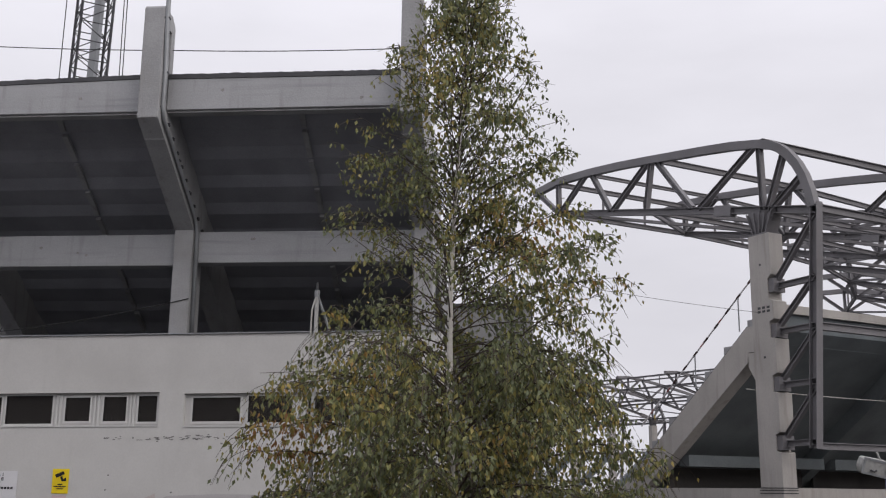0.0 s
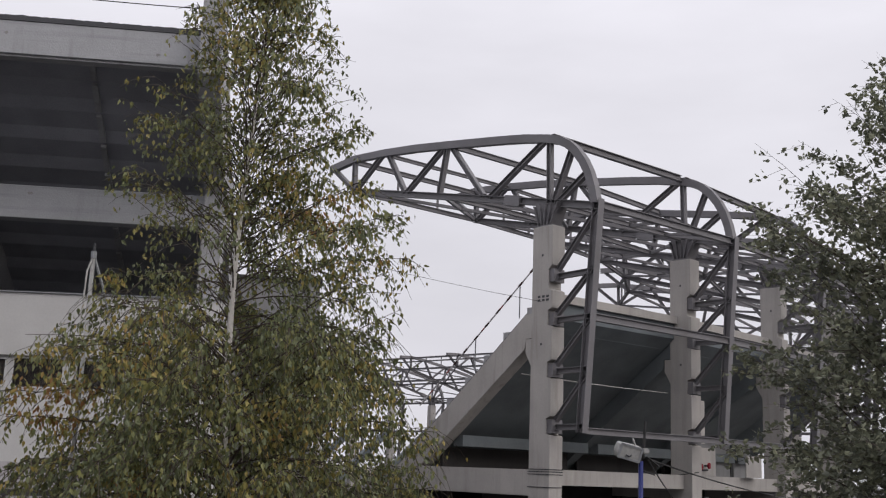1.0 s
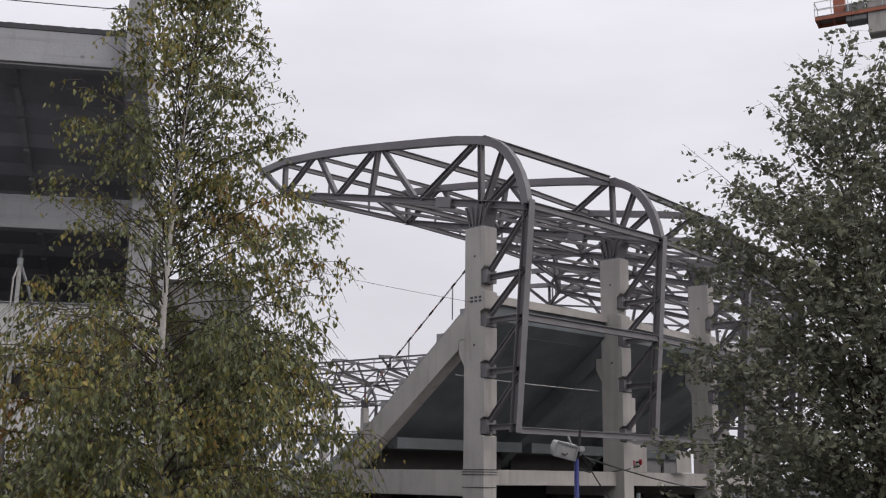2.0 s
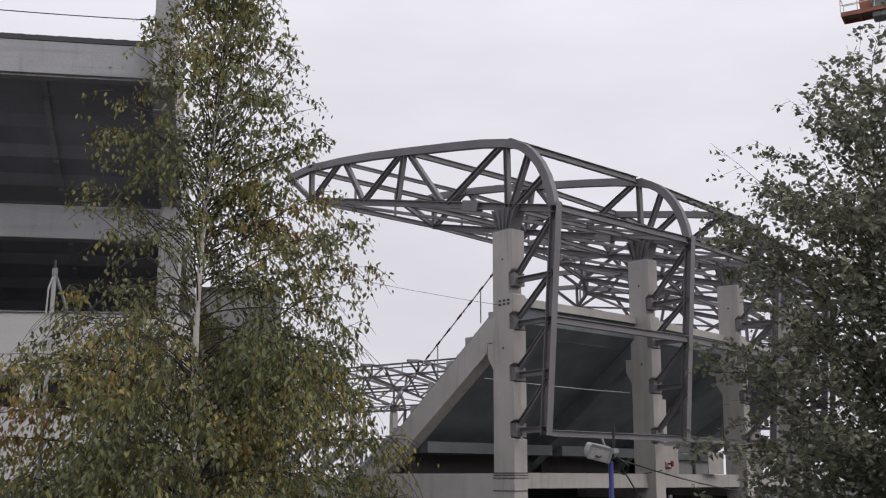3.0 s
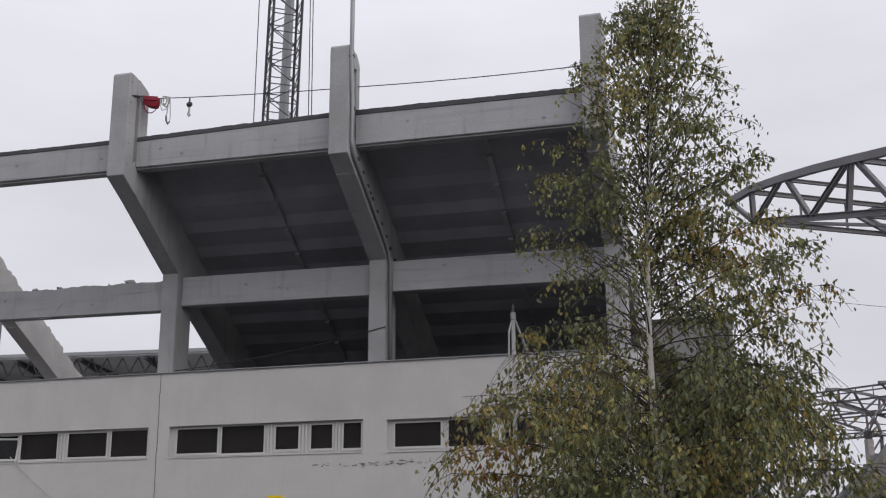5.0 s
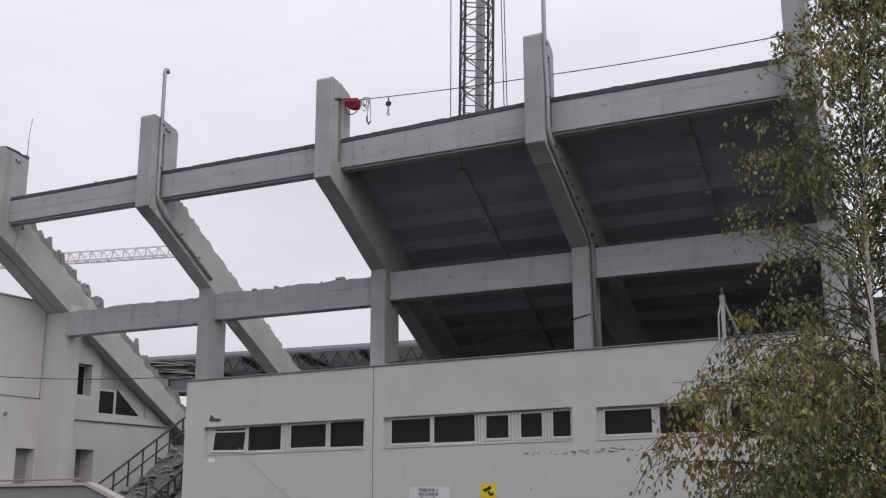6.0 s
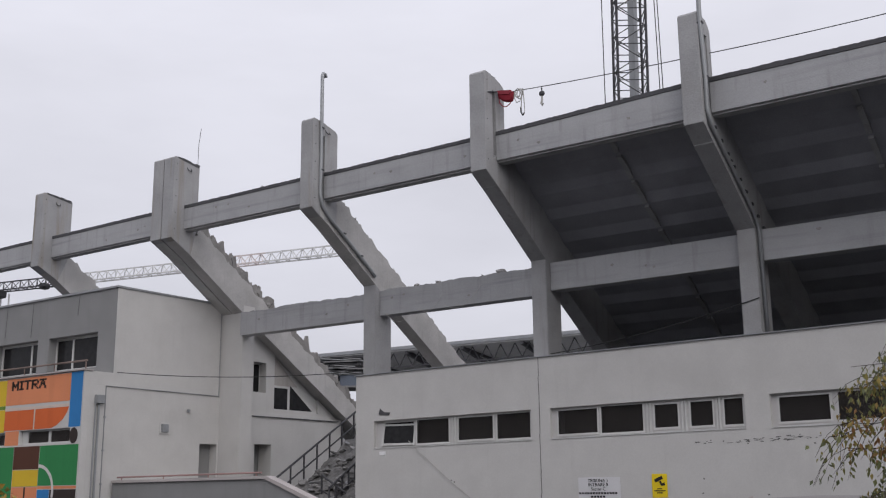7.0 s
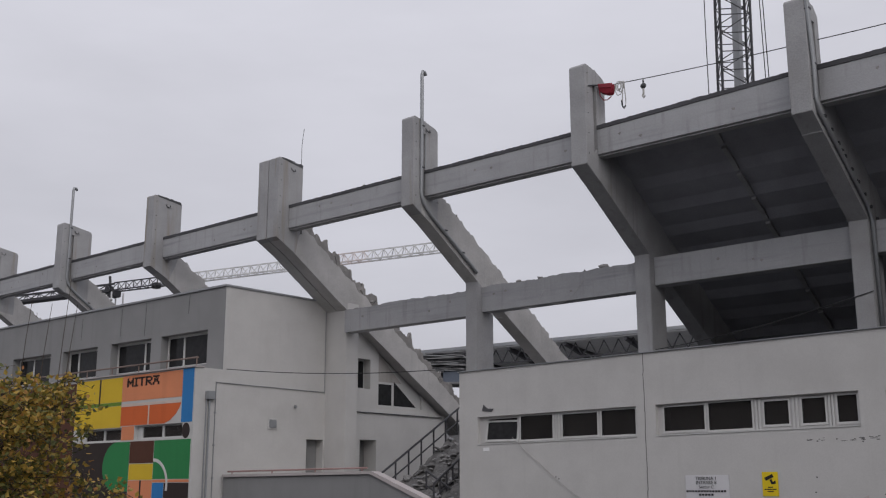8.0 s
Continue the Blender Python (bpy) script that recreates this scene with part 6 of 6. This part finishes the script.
    for gx, gz, gw, gh, keep in gaps:
        P = [p for p in P if ((p[0] - gx) / gw) ** 2 + ((p[2] - gz) / gh) ** 2 > 1 or r.random() < keep]
    P = np.array(P)
    n = len(P)
    rg = np.random.RandomState(seed)
    tilt = 0.42 if hang > 0.3 else 0.6
    axis = np.stack([rg.normal(0, tilt, n), rg.normal(0, tilt, n), rg.normal(-1.1 if hang > 0.3 else 0.15, 0.45, n)], 1)
    axis /= np.linalg.norm(axis, axis=1)[:, None]
    side = np.cross(axis, rg.normal(0, 1, (n, 3)))
    side /= np.linalg.norm(side, axis=1)[:, None]
    nor = np.cross(axis, side)
    ln = leaf * rg.uniform(0.65, 1.25, n)[:, None]
    w = ln * slim
    V = np.stack([P, P + axis * ln * 0.4 + side * w + nor * w * 0.3, P + axis * ln, P + axis * ln * 0.4 - side * w + nor * w * 0.3], 1).reshape(-1, 3)
    idx = np.arange(n)[:, None] * 4
    F = np.concatenate([idx + [0, 1, 2], idx + [0, 2, 3]], 0)
    me = bpy.data.meshes.new("crown")
    me.from_pydata(V.tolist(), [], F.tolist())
    me.materials.append(leaf_mat)
    ob = tagged(new("crown", me), kind="stuff")
    ob.parent = e
    return e


tree("birch_tree", "slender birch turning yellow, pale trunk, drooping leafy twigs", (-0.77, 9.45, 0), 7.25,
     [(0.8, 1.9, 1.8), (1.6, 2.0, 1.95), (2.7, 1.9, 1.9), (3.17, 1.92, 1.95), (3.4, 1.84, 1.7), (3.56, 1.75, 1.5), (3.71, 1.48, 1.46), (3.9, 1.25, 1.5), (4.05, 1.15, 1.6), (4.3, 1.15, 1.72), (4.5, 1.15, 1.72), (4.7, 1.15, 1.76), (4.87, 1.2, 1.74),
      (5.0, 1.15, 1.6), (5.15, 1.12, 1.12), (5.28, 1.1, 1.02), (5.4, 1.1, 1.02), (5.7, 1.18, 1.08), (5.9, 1.15, 1.07), (6.05, 1.12, 0.98), (6.25, 0.95, 0.82), (6.46, 0.84, 0.7), (6.8, 0.67, 0.58), (7.05, 0.5, 0.48), (7.4, 0.25, 0.3)],
     0.9, 21, 450, 0.055, 27, BIRCH_LEAF, BARK, 0.05, lean=(0.12, 0), lift=0.75, droop=0.5, hang=0.8, twigs=10,
     thin=((2.4, 0.85), (3.3, 0.72), (3.7, 0.48), (4.4, 0.32), (5.0, 0.28), (5.6, 0.25), (6.4, 0.2), (7.2, 0.2)), thin_far=((3.1, 0.8), (3.6, 0.66), (4.2, 0.8), (4.5, 0.95), (4.85, 0.8), (5.2, 0.42), (5.6, 0.33), (6.4, 0.22), (7.2, 0.2)),
     rise=((3.5, 1.0), (5.0, 1.35), (7.0, 1.9)), bare=(3.6, 4.75), slim=0.27, trim=True,
     gaps=((-0.3, 4.45, 0.3, 0.45, 0.45), (-0.5, 3.8, 0.6, 0.22, 0.55), (0.38, 4.55, 0.38, 0.38, 0.7), (1.0, 4.0, 0.4, 0.3, 0.7), (-0.6, 4.7, 0.5, 0.25, 0.65), (0.1, 5.1, 0.7, 0.8, 0.85)))
a = radians(32.4)
tree("garden_tree", "tall dark green leafy tree with several stems", (math.sin(a) * 16, math.cos(a) * 16, 0), 8.3,
     [(1.0, 2.8, 2.4), (2.7, 3.1, 2.9), (3.6, 3.25, 3.0), (4.45, 3.5, 3.1), (5.13, 3.4, 3.1), (5.74, 2.9, 3.0), (5.95, 3.2, 2.9), (6.2, 3.9, 2.8), (6.5, 4.1, 2.7), (6.7, 3.7, 2.5), (6.95, 2.4, 2.4), (7.35, 2.05, 2.2), (7.8, 1.45, 2.0), (8.2, 1.05, 1.7), (8.6, 0.6, 1.2), (8.9, 0.35, 0.6), (9.2, 0.15, 0.3)],
     0.8, 35, 340, 0.1, 11, DARK_LEAF, TWIG, 0.08, lift=1.05, droop=0.3, stems=5, hang=0.1, twigs=6, spread=0.45, face=radians(-32),
     thin=((2.5, 1.6), (4.2, 1.3), (5.5, 0.95), (7.5, 0.75)), slim=0.33, whips=0.3)
a = radians(-64.0)
tree("golden_tree", "small tree in golden and orange autumn leaf", (math.sin(a) * 9.5, math.cos(a) * 9.5, 0), 3.45,
     [(0.8, 1.5, 1.3), (1.8, 1.7, 1.3), (2.3, 1.7, 1.2), (2.55, 1.6, 1.14), (2.66, 1.6, 1.06), (2.85, 1.5, 0.84), (3.05, 1.4, 0.76), (3.25, 1.2, 0.74), (3.38, 1.0, 0.66), (3.5, 0.7, 0.54), (3.57, 0.4, 0.3), (3.7, 0.1, 0.1)],
     0.7, 44, 180, 0.05, 28, GOLD_LEAF, TWIG, 0.04, lift=0.9, droop=0.35, stems=3, hang=0.15, twigs=7, face=radians(64), trim=True)
for dx, z0, z1 in ((-0.1, 3.4, 4.25), (0.22, 3.3, 4.1), (0.5, 3.2, 4.3), (0.62, 3.3, 4.05)):
    bare = thing("bare_shoot", "thin bare shoot standing up out of the golden tree", "twig", "bare shoots")
    bx, by = math.sin(a) * 9.5 + dx, math.cos(a) * 9.5 + 0.35
    part("shoot", tube([(bx - 0.03, by, z0 - 0.35), (bx, by, z0), (bx + 0.05, by, (z0 + z1) / 2), (bx + 0.12, by, z1)], 0.005, 5, r_end=0.002), TWIG, bare)

# plain unseen row of houses, added behind the viewer to block low sky
row = thing("street_row", "plain dark unseen row added behind the viewer to block low sky", "building", kind="structure")
part("wall", box(-260, 120, -22.3, -22.0, 0, 10.0), ROW_DARK, row)
part("roof", slab([(-22.0, 10.002), (-27.0, 13.0), (-32.0, 10.002)], -260, 120, "x"), CAP, row)
